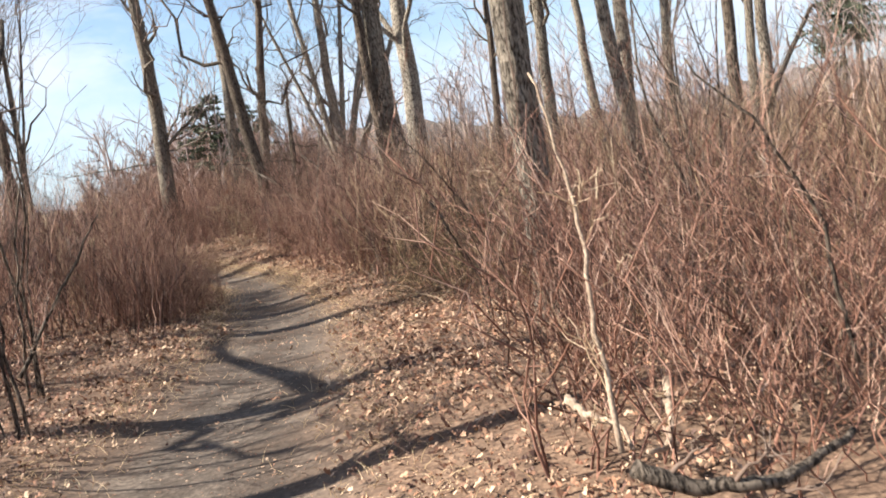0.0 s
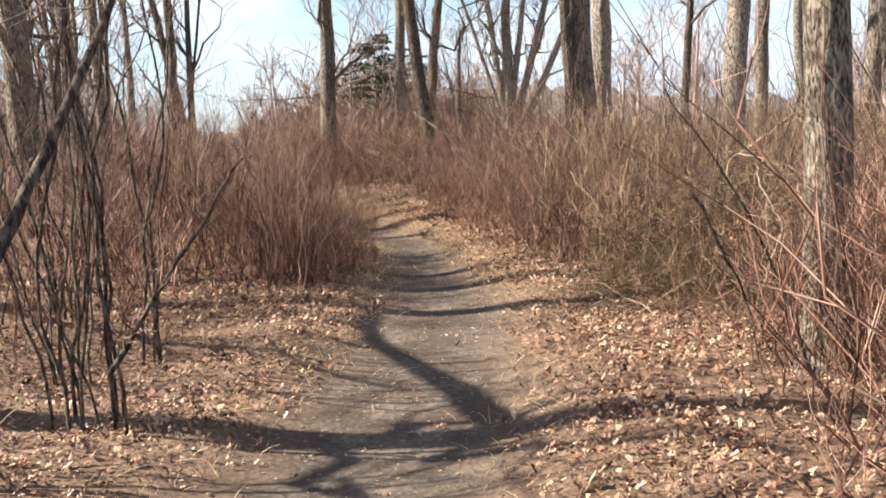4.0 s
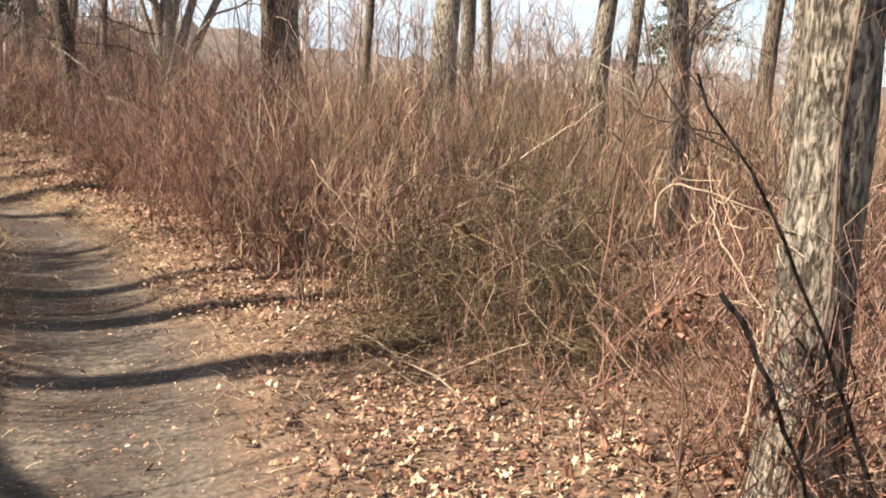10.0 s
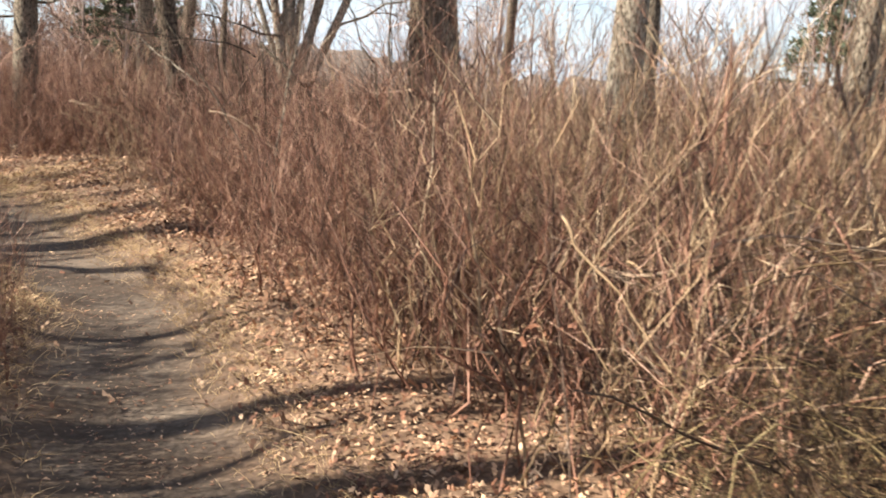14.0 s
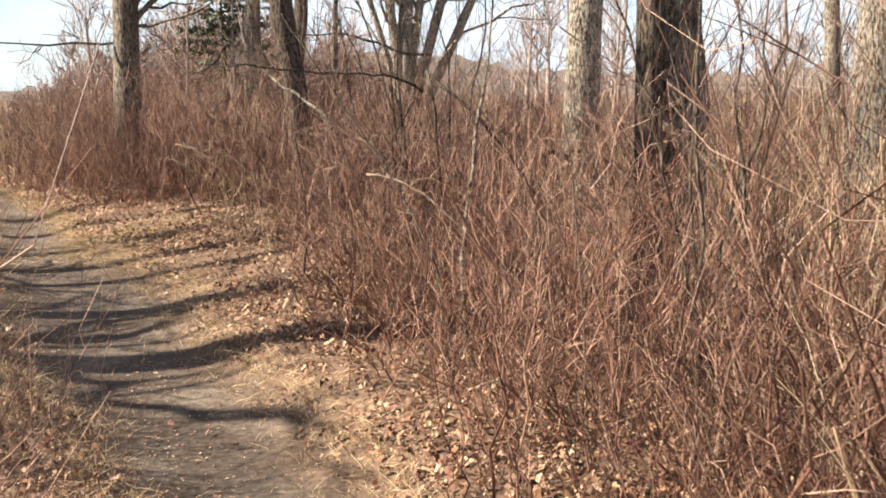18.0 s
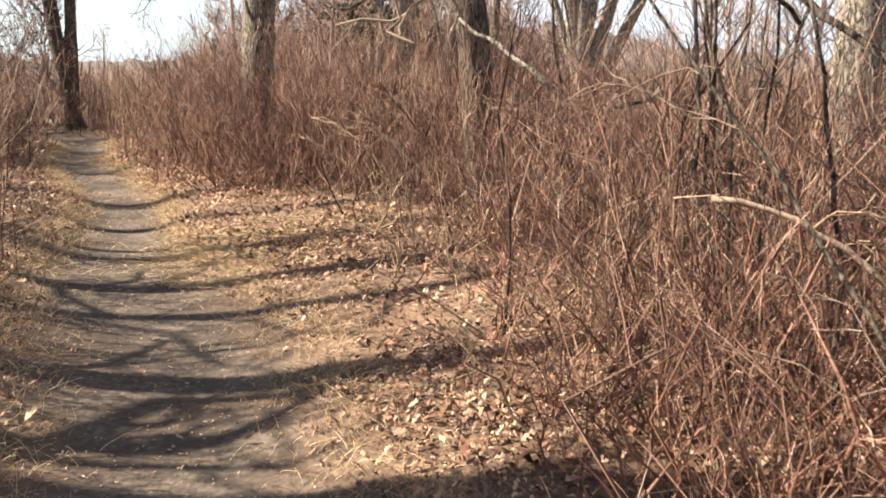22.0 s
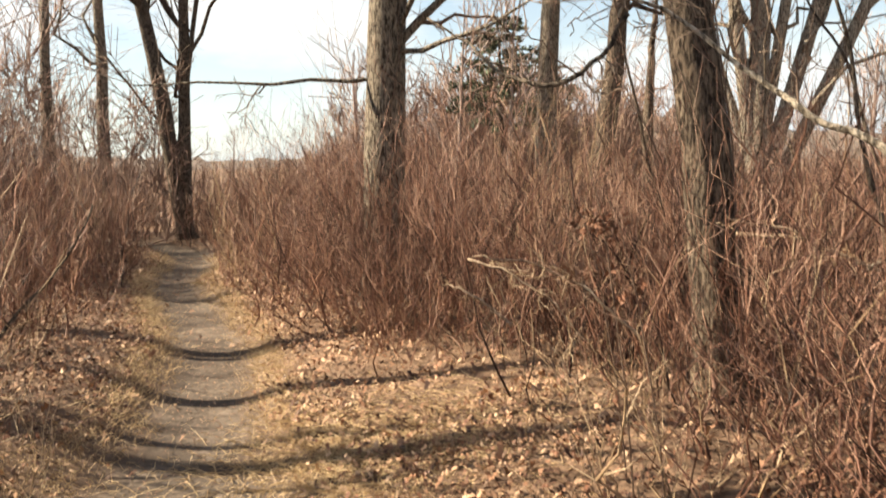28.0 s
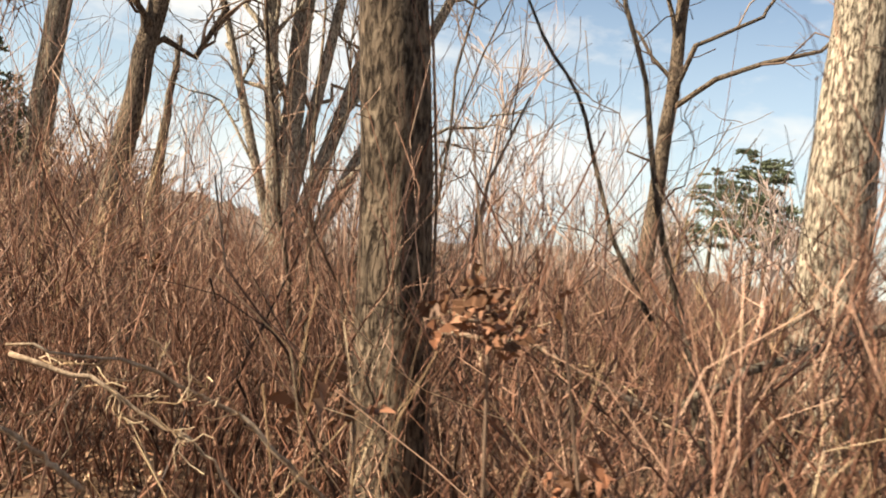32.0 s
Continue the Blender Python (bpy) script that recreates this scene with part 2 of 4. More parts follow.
# ---- mesh tools ----
def mesh_np(name, verts, faces, mat, smooth=True):
    """A mesh from numpy arrays; faces is a list of (n, k) index arrays."""
    me = bpy.data.meshes.new(name)
    verts = np.asarray(verts, np.float32)
    me.vertices.add(len(verts))
    me.vertices.foreach_set("co", verts.ravel())
    loops = np.concatenate([f.ravel() for f in faces]).astype(np.int32)
    sizes = np.concatenate([np.full(len(f), f.shape[1], np.int32) for f in faces])
    starts = np.concatenate([[0], np.cumsum(sizes)[:-1]]).astype(np.int32)
    me.loops.add(len(loops))
    me.loops.foreach_set("vertex_index", loops)
    me.polygons.add(len(sizes))
    me.polygons.foreach_set("loop_start", starts)
    me.polygons.foreach_set("loop_total", sizes)
    me.polygons.foreach_set("use_smooth", np.full(len(sizes), smooth, bool))
    me.materials.append(mat)
    me.update(calc_edges=True)
    return me


def tubes(P, R, sides=3):
    """Tubes along many polylines at once. P: (S, K, 3), R: (S, K)."""
    S, K, _ = P.shape
    T = np.empty_like(P)
    T[:, 1:-1] = P[:, 2:] - P[:, :-2]
    T[:, 0], T[:, -1] = P[:, 1] - P[:, 0], P[:, -1] - P[:, -2]
    T /= np.linalg.norm(T, axis=2, keepdims=True) + 1e-9
    ref = np.zeros_like(P)
    flat = np.abs(T[:, :1, 2]) > 0.9
    ref[..., 0] = np.where(flat, 1.0, 0.0)
    ref[..., 2] = np.where(flat, 0.0, 1.0)
    A = np.cross(T, ref)
    A /= np.linalg.norm(A, axis=2, keepdims=True) + 1e-9
    B = np.cross(T, A)
    an = np.arange(sides) * 2 * math.pi / sides
    V = P[:, :, None] + R[:, :, None, None] * (A[:, :, None] * np.cos(an)[:, None] + B[:, :, None] * np.sin(an)[:, None])
    idx = np.arange(S * K * sides).reshape(S, K, sides)
    nxt = np.roll(idx, -1, axis=2)
    F = np.stack([idx[:, :-1], nxt[:, :-1], nxt[:, 1:], idx[:, 1:]], -1).reshape(-1, 4)
    return V.reshape(-1, 3), F


def joined(chunks):
    vs, fs, n = [], [], 0
    for v, f in chunks:
        vs.append(v)
        fs.append(f + n)
        n += len(v)
    by = {}
    for f in fs:
        by.setdefault(f.shape[1], []).append(f)
    return np.concatenate(vs), [np.concatenate(f) for f in by.values()]


def smooth_walk(rng, S, K, scale):
    """Random sideways wander along S polylines of K points."""
    w = rng.normal(0, scale, (S, K, 3))
    w[:, 0] = 0
    return np.cumsum(w, axis=1)


def grow(rng, P, R, n, spread, length, K, wiggle=0.05, lift=0.25, lo=0.25, hi=1.0, thin=0.5, least=0.0015):
    """n side shoots on each polyline of P; returns their polylines and radii."""
    S, KP, _ = P.shape
    u = rng.uniform(lo, hi, (S, n)) * (KP - 1)
    i = np.minimum(u.astype(int), KP - 2)
    fr = (u - i)[..., None]
    rows = np.arange(S)[:, None]
    base = P[rows, i] * (1 - fr) + P[rows, i + 1] * fr
    rad = (R[rows, i] * (1 - fr[..., 0]) + R[rows, i + 1] * fr[..., 0]) * thin
    d = P[rows, i + 1] - P[rows, i]
    d /= np.linalg.norm(d, axis=2, keepdims=True) + 1e-9
    side = rng.normal(0, 1, d.shape)
    side -= (side * d).sum(2, keepdims=True) * d
    side /= np.linalg.norm(side, axis=2, keepdims=True) + 1e-9
    d = d + side * (spread * rng.uniform(0.5, 1.4, (S, n, 1)))
    d[..., 2] += lift
    d /= np.linalg.norm(d, axis=2, keepdims=True)
    total = np.linalg.norm(np.diff(P, axis=1), axis=2).sum(1)
    ln = total[:, None] * length * rng.uniform(0.5, 1.2, (S, n))
    base, d, ln, rad = base.reshape(-1, 3), d.reshape(-1, 3), ln.reshape(-1), rad.reshape(-1)
    s = np.linspace(0, 1, K)
    Q = base[:, None] + d[:, None] * (ln[:, None] * s)[..., None]
    Q += smooth_walk(rng, len(Q), K, 1.0) * (ln * wiggle)[:, None, None]
    RR = np.maximum(rad[:, None] * (1 - 0.75 * s), least)
    return Q, RR


# ---- plan ----
# y, x of the path's middle, half width
TRACK = [(-12, -0.6, 0.75), (0, -0.7, 0.75), (5.5, -0.62, 0.72), (7.3, -0.35, 0.62), (9.2, -0.16, 0.56), (10.4, -0.25, 0.5), (11.6, -0.36, 0.46), (13.2, -0.48, 0.4), (14.4, -0.85, 0.46), (15.8, -1.5, 0.56),
         (16.6, -1.75, 0.6), (17.9, -2.15, 0.66), (19, -2.7, 0.6), (20.4, -3.12, 0.4), (22.5, -3.8, 0.36), (24.7, -4.88, 0.4), (26.6, -5.85, 0.34), (28.2, -6.2, 0.4), (30.5, -7.2, 0.4), (32.6, -10.2, 0.4), (34, -15.0, 0.4), (48, -48, 0.5)]
TY, TX, TW = (np.array([r[k] for r in TRACK], float) for k in range(3))


def beside(x, y):
    """Signed distance from the path's middle over its half width, and the distance itself (positive: right of it)."""
    cx, w = np.interp(y, TY, TX), np.interp(y, TY, TW)
    sl = np.gradient(TX, TY)
    c = 1 / np.sqrt(1 + np.interp(y, TY, sl) ** 2)
    d = (x - cx) * c
    return d / w, d


def hump(x, y):
    """Gentle unevenness of the ground."""
    return 0.05 * np.sin(x * 0.7 + 1.3) * np.sin(y * 0.53) + 0.03 * np.sin(x * 1.9 + y * 1.1) + 0.018 * np.sin(x * 4.1 - y * 3.3) * np.sin(y * 2.7 + 0.5)


def height(x, y):
    r, d = beside(x, y)
    a = np.abs(r)
    off = np.clip((a - 0.9) / 1.2, 0, 1)
    # a low bank right of the path where it bends
    bank = np.clip((d - 0.6) / 1.5, 0, 1) ** 1.4 * np.clip((y - 15) / 3, 0, 1) * np.clip((26 - y) / 3, 0, 1) * np.clip((14 - x) / 6, 0, 1)
    return 0.03 + 0.2 * bank + off * (0.05 + hump(x, y)) - 0.085 * np.clip(1 - (a / 1.3) ** 2, 0, 1) + 0.004 * np.sin(2.3 * x + 1.1 * y) * np.sin(1.7 * y - 2.1 * x)


def ground():
    gx = np.concatenate([[-900, -400, -180, -90, -45, -28], np.arange(-18, -8, 0.5), np.arange(-8, 5, 0.09), np.arange(5, 16, 0.5), [18, 28, 45, 90, 180, 400, 900]])
    gy = np.concatenate([[-900, -400, -150, -60, -25], np.arange(-12, 3, 0.5), np.arange(3, 32, 0.09), np.arange(32, 44, 0.5), [46, 60, 100, 180, 400, 900]])
    X, Y = np.meshgrid(gx, gy)
    Z = height(X, Y)
    far = np.clip((np.hypot(X, Y - 12) - 30) / 60, 0, 1)
    Z = Z * (1 - far)
    V = np.stack([X, Y, Z], -1).reshape(-1, 3)
    ny, nx = X.shape
    i = np.arange(ny * nx).reshape(ny, nx)
    F = np.stack([i[:-1, :-1], i[:-1, 1:], i[1:, 1:], i[1:, :-1]], -1).reshape(-1, 4)
    me = mesh_np("ground", V, [F], M_ground)
    r, _ = beside(X, Y)
    at = me.attributes.new("trodden", "FLOAT", "POINT")
    at.data.foreach_set("value", np.clip(1.5 - np.abs(r) * 1.05, 0, 1).astype(np.float32).ravel())
    return tagged(new("ground", me), "brown leaf-strewn woodland floor with a trodden grey dirt path", "ground", kind="structure")


ground()


def part(name, verts, faces, mat, parent, label="", smooth=True):
    ob = new(name, mesh_np(name, verts, faces, mat, smooth))
    ob.parent = parent
    if label:
        ob["label"] = label
    return ob


# ---- trees ----
def trunk_mesh(rng, P, R, sides=24, relief=0.045):
    """A trunk with a ridged, uneven surface and a flare at the root."""
    V, F = tubes(P[None], R[None], sides)
    V = V.reshape(len(P), sides, 3)
    ridge = rng.normal(0, relief * 0.7, sides)
    for k in range(len(P)):
        ridge = ridge * 0.85 + rng.normal(0, relief * 0.3, sides)
        V[k] += (V[k] - P[k]) * ridge[:, None]
    return V.reshape(-1, 3), F


def tree(x, y, r, lean=(0, 0), tall=12.0, mat=None, limbs=9, low=3.2, seed=1, label="", category="tree", crook=0.02, side_limbs=(), stems=(), vines=0):
    """A bare tree at x, y with trunk radius r at breast height; lean: metres sideways for each metre up."""
    rng = np.random.default_rng(seed)
    mat = mat or M_bark
    z0 = float(height(np.array(x), np.array(y))) - 0.05
    root = tagged(new("bare_tree"), label or "leafless tree with rough grey-brown bark standing in brush", category, group="woodland trees")
    root.location = (x, y, z0)
    n = 26
    s = np.concatenate([[0, 0.12, 0.3, 0.6], np.linspace(1.0, tall, n - 4)])
    P = np.stack([lean[0] * s, lean[1] * s, s], -1)
    bend = np.cumsum(rng.normal(0, crook, (n, 2)), axis=0) * np.minimum(s, 3)[:, None] / 3
    bend -= bend[0]
    # no bend at eye level, where the trunk's place is known
    bend -= np.stack([np.interp(1.9, s, bend[:, j]) for j in range(2)]) * np.minimum(s / 1.9, 1)[:, None]
    P[:, :2] += bend
    R = r * (1 - 0.75 * np.clip((s - 1) / (tall - 1), 0, 1))
    R[:4] *= [1.7, 1.35, 1.14, 1.05]
    part("trunk", *[a if i == 0 else [a] for i, a in enumerate(trunk_mesh(rng, P, R))], mat, root)
    Pa, Ra = P[None, 3:], R[None, 3:]
    for at, dx, dy, rs in stems:
        b = np.array([np.interp(at, s, P[:, j]) for j in range(3)])
        q = np.linspace(0, 1, 23)
        up = (tall - at) * 0.85
        Q = b + np.stack([dx * up * q, dy * up * q, up * q], -1)
        Q[:, :2] += np.cumsum(rng.normal(0, crook, (23, 2)), axis=0) * q[:, None]
        RQ = rs * (1 - 0.75 * q)
        v, f = trunk_mesh(rng, Q, RQ, 16)
        part("stem", v, [f], mat, root)
        Pa = np.concatenate([Pa, Q[None]])
        Ra = np.concatenate([Ra, RQ[None]])
    for k in range(vines):
        q = np.linspace(0.0, rng.uniform(2.5, 5.5), 16)
        a0, tw = rng.uniform(0, 6.28), rng.normal(0, 0.5)
        cen = np.stack([np.interp(q, s, P[:, j]) for j in range(3)], -1)
        rad = np.interp(q, s, R) * 1.05 + 0.008
        ang = a0 + tw * q + np.cumsum(rng.normal(0, 0.12, 16))
        cen[:, 0] += rad * np.cos(ang)
        cen[:, 1] += rad * np.sin(ang)
        Lv, Rv = cen[None], np.linspace(0.0065, 0.003, 16)[None] * rng.uniform(0.6, 1.2)
        Lt, Rt = grow(rng, Lv, Rv, 14, 1.6, 0.1, 4, 0.1, 0.1, 0.1, 1.0, 0.5, 0.002)
        v, f = joined([tubes(Lv, Rv, 5), tubes(Lt, Rt, 3)])
        part("vine", v, f, M_twig, root, "thin woody vine clinging to the bark")
    lo = max(0.05, (low - 0.6) / tall)
    L1, R1 = grow(rng, Pa, Ra, limbs, 0.9, 0.28, 8, 0.06, 0.35, lo, 0.98, 0.42, 0.008)
    for dx, dy, dz, at, share in side_limbs:
        b = np.array([np.interp(at, s, P[:, j]) for j in range(3)])
        q = b + np.linspace(0, 1, 8)[:, None] * np.array([dx, dy, dz]) + smooth_walk(rng, 1, 8, 0.045)[0]
        rr = np.interp(at, s, R) * share * (1 - 0.7 * np.linspace(0, 1, 8))
        L1, R1 = np.concatenate([L1, q[None]]), np.concatenate([R1, rr[None]])
    for k in range(len(L1)):
        v, f = tubes(L1[k:k + 1], R1[k:k + 1], 6)
        part("limb", v, [f], mat, root)
    L2, R2 = grow(rng, L1, R1, 5, 0.9, 0.5, 6, 0.07, 0.2, 0.25, 1.0, 0.55, 0.004)
    L3, R3 = grow(rng, L2, R2, 4, 0.9, 0.5, 5, 0.08, 0.12, 0.2, 1.0, 0.6, 0.003)
    L4, R4 = grow(rng, L3, R3, 2, 0.9, 0.5, 3, 0.08, 0.05, 0.2, 1.0, 0.7, 0.0025)
    v, f = joined([tubes(L2, R2, 4), tubes(L3, R3, 3), tubes(L4, R4, 3)])
    part("crown", v, f, M_twig, root, "bare twigs")
    return root


def add_trees():
    for row in TREES:
        tree(**row)


TREES = [
    dict(x=-2.5, y=23.6, r=0.195, lean=(0.02, 0.0), seed=11, low=3.0, side_limbs=((1.3, -0.3, 1.2, 2.25, 0.28), (-2.2, -0.3, 0.05, 2.15, 0.13), (1.35, -0.6, 0.5, 2.3, 0.18), (0.8, -0.4, 1.7, 2.4, 0.18), (-0.5, -0.4, 1.2, 2.9, 0.2)), vines=2, label="stout grey-brown leafless tree with low crooked side limbs"),
    dict(x=-0.03, y=20.35, r=0.138, lean=(-0.1, 0.0), mat=M_bark_mid, seed=12, low=3.8, vines=1, label="leaning leafless tree with ridged bark beside the path"),
    dict(x=-0.94, y=31.4, r=0.2, lean=(0.0, 0), seed=13, low=4.0, vines=5, label="straight leafless tree with vines on its bark"),
    dict(x=-0.25, y=30.0, r=0.17, lean=(0.13, 0), seed=14, low=3.5, mat=M_bark_mid, label="slanting leafless tree with dark bark"),
    dict(x=1.0, y=33.0, r=0.13, tall=4.6, limbs=2, low=3.0, seed=56, mat=M_bark_mid, label="broken-off bare trunk standing in the brush"),
    dict(x=2.5, y=30.6, r=0.19, lean=(0.0, 0), seed=15, low=2.2, limbs=10, mat=M_bark_pale, stems=((0.7, 0.28, 0, 0.14), (0.5, -0.12, 0, 0.13), (0.3, 0.46, 0, 0.13), (1.2, 0.14, 0, 0.11), (0.9, -0.3, 0.1, 0.08)), vines=3, label="many-stemmed pale leafless tree in the brush"),
    dict(x=3.58, y=21.6, r=0.235, lean=(0.03, 0), seed=16, mat=M_bark_pale, label="thick pale-barked leafless tree"),
    dict(x=2.22, y=15.47, r=0.185, lean=(-0.02, 0), seed=17, vines=8, label="thick leafless tree wrapped in thin vines"),
    dict(x=2.0, y=15.35, r=0.09, lean=(-0.02, 0), seed=40, mat=M_bark_mid, label="slim leafless tree close beside a thicker trunk"),
    dict(x=5.15, y=17.7, r=0.22, lean=(0.03, 0), seed=18, mat=M_bark_pale, label="pale leafless tree with a knot on its trunk"),
    dict(x=6.1, y=18.9, r=0.14, lean=(0.02, 0), seed=57, mat=M_bark, label="leafless tree close behind a pale trunk"),
    dict(x=6.14, y=14.75, r=0.13, lean=(0.02, 0), seed=19, vines=4, label="slim leafless tree with vines in the brush"),
    dict(x=7.5, y=16.2, r=0.1, lean=(0.08, 0), seed=20, label="slim slanting leafless tree in the brush"),
    dict(x=4.68, y=10.9, r=0.095, lean=(-0.11, 0), seed=21, label="slim leafless tree leaning over dry leaves"),
    dict(x=6.95, y=12.5, r=0.095, lean=(-0.02, 0), seed=22, mat=M_bark_mid, label="slim upright leafless tree with smooth grey bark"),
    dict(x=7.6, y=12.9, r=0.095, lean=(0.05, 0), seed=41, label="slim leafless tree beside its neighbour"),
    dict(x=11.5, y=20.0, r=0.12, lean=(0.03, 0), seed=42),
    dict(x=9.5, y=25.0, r=0.14, lean=(-0.03, 0), seed=43),
    dict(x=7.2, y=28.0, r=0.13, lean=(0.06, 0), seed=44, mat=M_bark_mid),
    dict(x=1.98, y=6.7, r=0.13, lean=(-0.02, 0), seed=23, low=3.4, vines=1, label="thick leafless tree with deeply furrowed grey bark"),
    dict(x=-7.9, y=32.3, r=0.16, lean=(-0.15, 0), seed=24, low=2.5, mat=M_bark_dark, stems=((0.2, 0.04, 0, 0.14), (1.2, 0.17, 0, 0.06)), side_limbs=((-1.4, 0, 2.0, 2.2, 0.25),), label="forked leafless tree with dark bark at the end of the path"),
    # trees left of the path, whose shadows fall across it
    dict(x=-5.2, y=6.55, low=2.8, limbs=8, r=0.15, seed=31, side_limbs=((-1.0, 3.0, 0.0, 4.1, 0.85),)),
    dict(x=-7.0, y=9.75, low=2.4, limbs=9, r=0.15, tall=14.0, seed=32),
    dict(x=-6.0, y=10.75, low=2.4, limbs=9, r=0.14, tall=14.0, seed=33),
    dict(x=-8.0, y=11.75, low=2.4, limbs=9, r=0.15, tall=14.0, seed=34),
    dict(x=-6.4, y=16.0, low=2.0, limbs=15, r=0.23, seed=35),
    dict(x=-6.1, y=17.3, low=2.0, limbs=15, r=0.13, tall=14.0, seed=36),
    dict(x=-8.0, y=18.55, low=2.0, limbs=15, r=0.09, seed=37),
    dict(x=-6.3, y=19.1, low=2.0, limbs=15, r=0.11, lean=(0.02, 0), seed=38),
    dict(x=-6.9, y=21.3, low=4.5, limbs=5, r=0.1, lean=(-0.03, 0), seed=45),
    dict(x=-5.9, y=22.65, low=4.5, limbs=5, r=0.11, lean=(0.02, 0), seed=39, mat=M_bark_mid),
    dict(x=-9.3, y=20.2, low=4.5, limbs=5, r=0.13, lean=(0.04, 0), seed=46),
    dict(x=-6.6, y=12.9, r=0.07, lean=(0.03, 0.02), seed=51, tall=9),
    dict(x=-7.3, y=20.4, r=0.055, lean=(0.05, 0), seed=52, tall=9),
    dict(x=-8.4, y=22.6, r=0.07, lean=(-0.04, 0.02), seed=53, tall=9),
    dict(x=-9.6, y=25.6, r=0.09, lean=(0.02, 0), seed=55),
    dict(x=-10.4, y=31.9, r=0.11, seed=47),
    dict(x=-10.3, y=33.9, r=0.14, seed=48),
    dict(x=-4.4, y=4.7, low=3.0, limbs=6, r=0.12, seed=49),
]
add_trees()


# ---- brush ----
def shrub_arrays(rng, stems, tall, reach, twigs, K=7, wild=0.075, thick=0.0044, KT=3, sub=0, splay=0.22):
    """Stems of one bare shrub about its foot, with side twigs."""
    a = rng.uniform(0, 2 * math.pi, stems)
    rr = reach * np.sqrt(rng.uniform(0, 1, stems))
    h = tall * rng.uniform(0.5, 1.12, stems)
    out = np.clip(rng.normal(0.0, splay, (stems, 2)), -2 * splay, 2 * splay) + 1.3 * splay * np.stack([np.cos(a), np.sin(a)], -1) * (rr / reach)[:, None]
    s = np.linspace(0, 1, K)
    P = np.zeros((stems, K, 3))
    P[..., 0] = (rr * np.cos(a))[:, None] + out[:, :1] * h[:, None] * s ** 1.5
    P[..., 1] = (rr * np.sin(a))[:, None] + out[:, 1:] * h[:, None] * s ** 1.5
    P[..., 2] = h[:, None] * s - 0.06
    P += (smooth_walk(rng, stems, K, 1.0) * 0.7 + rng.normal(0, 0.5, (stems, K, 3)) * (s > 0)[:, None]) * (h * wild)[:, None, None] * np.array([1, 1, 0.3])
    R = thick * (0.55 + 1.7 * rng.uniform(0, 1, stems) ** 2.2)[:, None] * (1 - 0.6 * s)
    Q, RQ = grow(rng, P, R, twigs, 0.55, 0.26, KT, 0.12, 0.5, 0.2, 1.0, 0.6, 0.0012)
    chunks = [(P, R), (Q, RQ)]
    if sub:
        chunks.append(grow(rng, Q, RQ, sub, 0.6, 0.5, 2, 0.0, 0.4, 0.2, 1.0, 0.8, 0.001))
    return chunks


def eye_line(x, y):
    """Distance from the walked line, so that no stem grows where one walks."""
    best = 99.0
    for t, e, _, _ in PATH:
        best = min(best, math.hypot(x - e[0], y - e[1]))
    return best


# thin spots in the brush: middle, half widths, what is left
CLEARINGS = [(4.0, 9.9, 1.4, 0.9, 0.06), (1.7, 7.9, 0.8, 0.5, 0.05), (-0.55, 19.4, 0.5, 1.1, 0.15)]


def brush_here(x, y):
    """How much brush stands at a spot, 0 to 1: open leaf-covered strips beside the path, thicker further off."""
    _, d = beside(x, y)
    for cx, cy, rx, ry, share in CLEARINGS:
        if ((x - cx) / rx) ** 2 + ((y - cy) / ry) ** 2 < 1:
            return share
    if y > 31.5 and x > np.interp(y, TY, TX) + 0.5:
        return 1.0
    if d < 0:
        lim = np.interp(y, [0, 6, 8.4, 10, 11, 14, 16, 19, 21.5, 23.5, 26, 31], [1.7, 1.5, 1.25, 1.05, 0.7, 0.6, 0.8, 0.9, 1.2, 0.85, 0.65, 0.6])
        soft = np.interp(y, [0, 8, 10.3, 15, 18, 26], [3.2, 2.2, 0.35, 0.35, 0.7, 0.7])
    else:
        lim = np.interp(y, [0, 5, 6.4, 8.4, 10.5, 11.4, 12.3, 13.4, 14.4, 15.6, 16.8, 18, 19.2, 21, 22.9, 24.4, 28], [1.4, 1.7, 1.65, 1.15, 0.95, 0.85, 0.7, 0.65, 0.95, 1.35, 1.65, 1.85, 2.0, 2.0, 1.5, 0.95, 0.55])
        soft = np.interp(y, [0, 5, 8, 10, 17, 21, 26], [0.9, 0.9, 0.8, 0.45, 0.35, 0.4, 0.4])
    return float(np.clip((abs(float(d)) - lim) / soft, 0, 1)) ** 1.3


def in_pile(x, y, grown=1.0):
    return ((x - 2.0) / (1.05 * grown)) ** 2 + ((y - 9.0) / (0.85 * grown)) ** 2 < 1


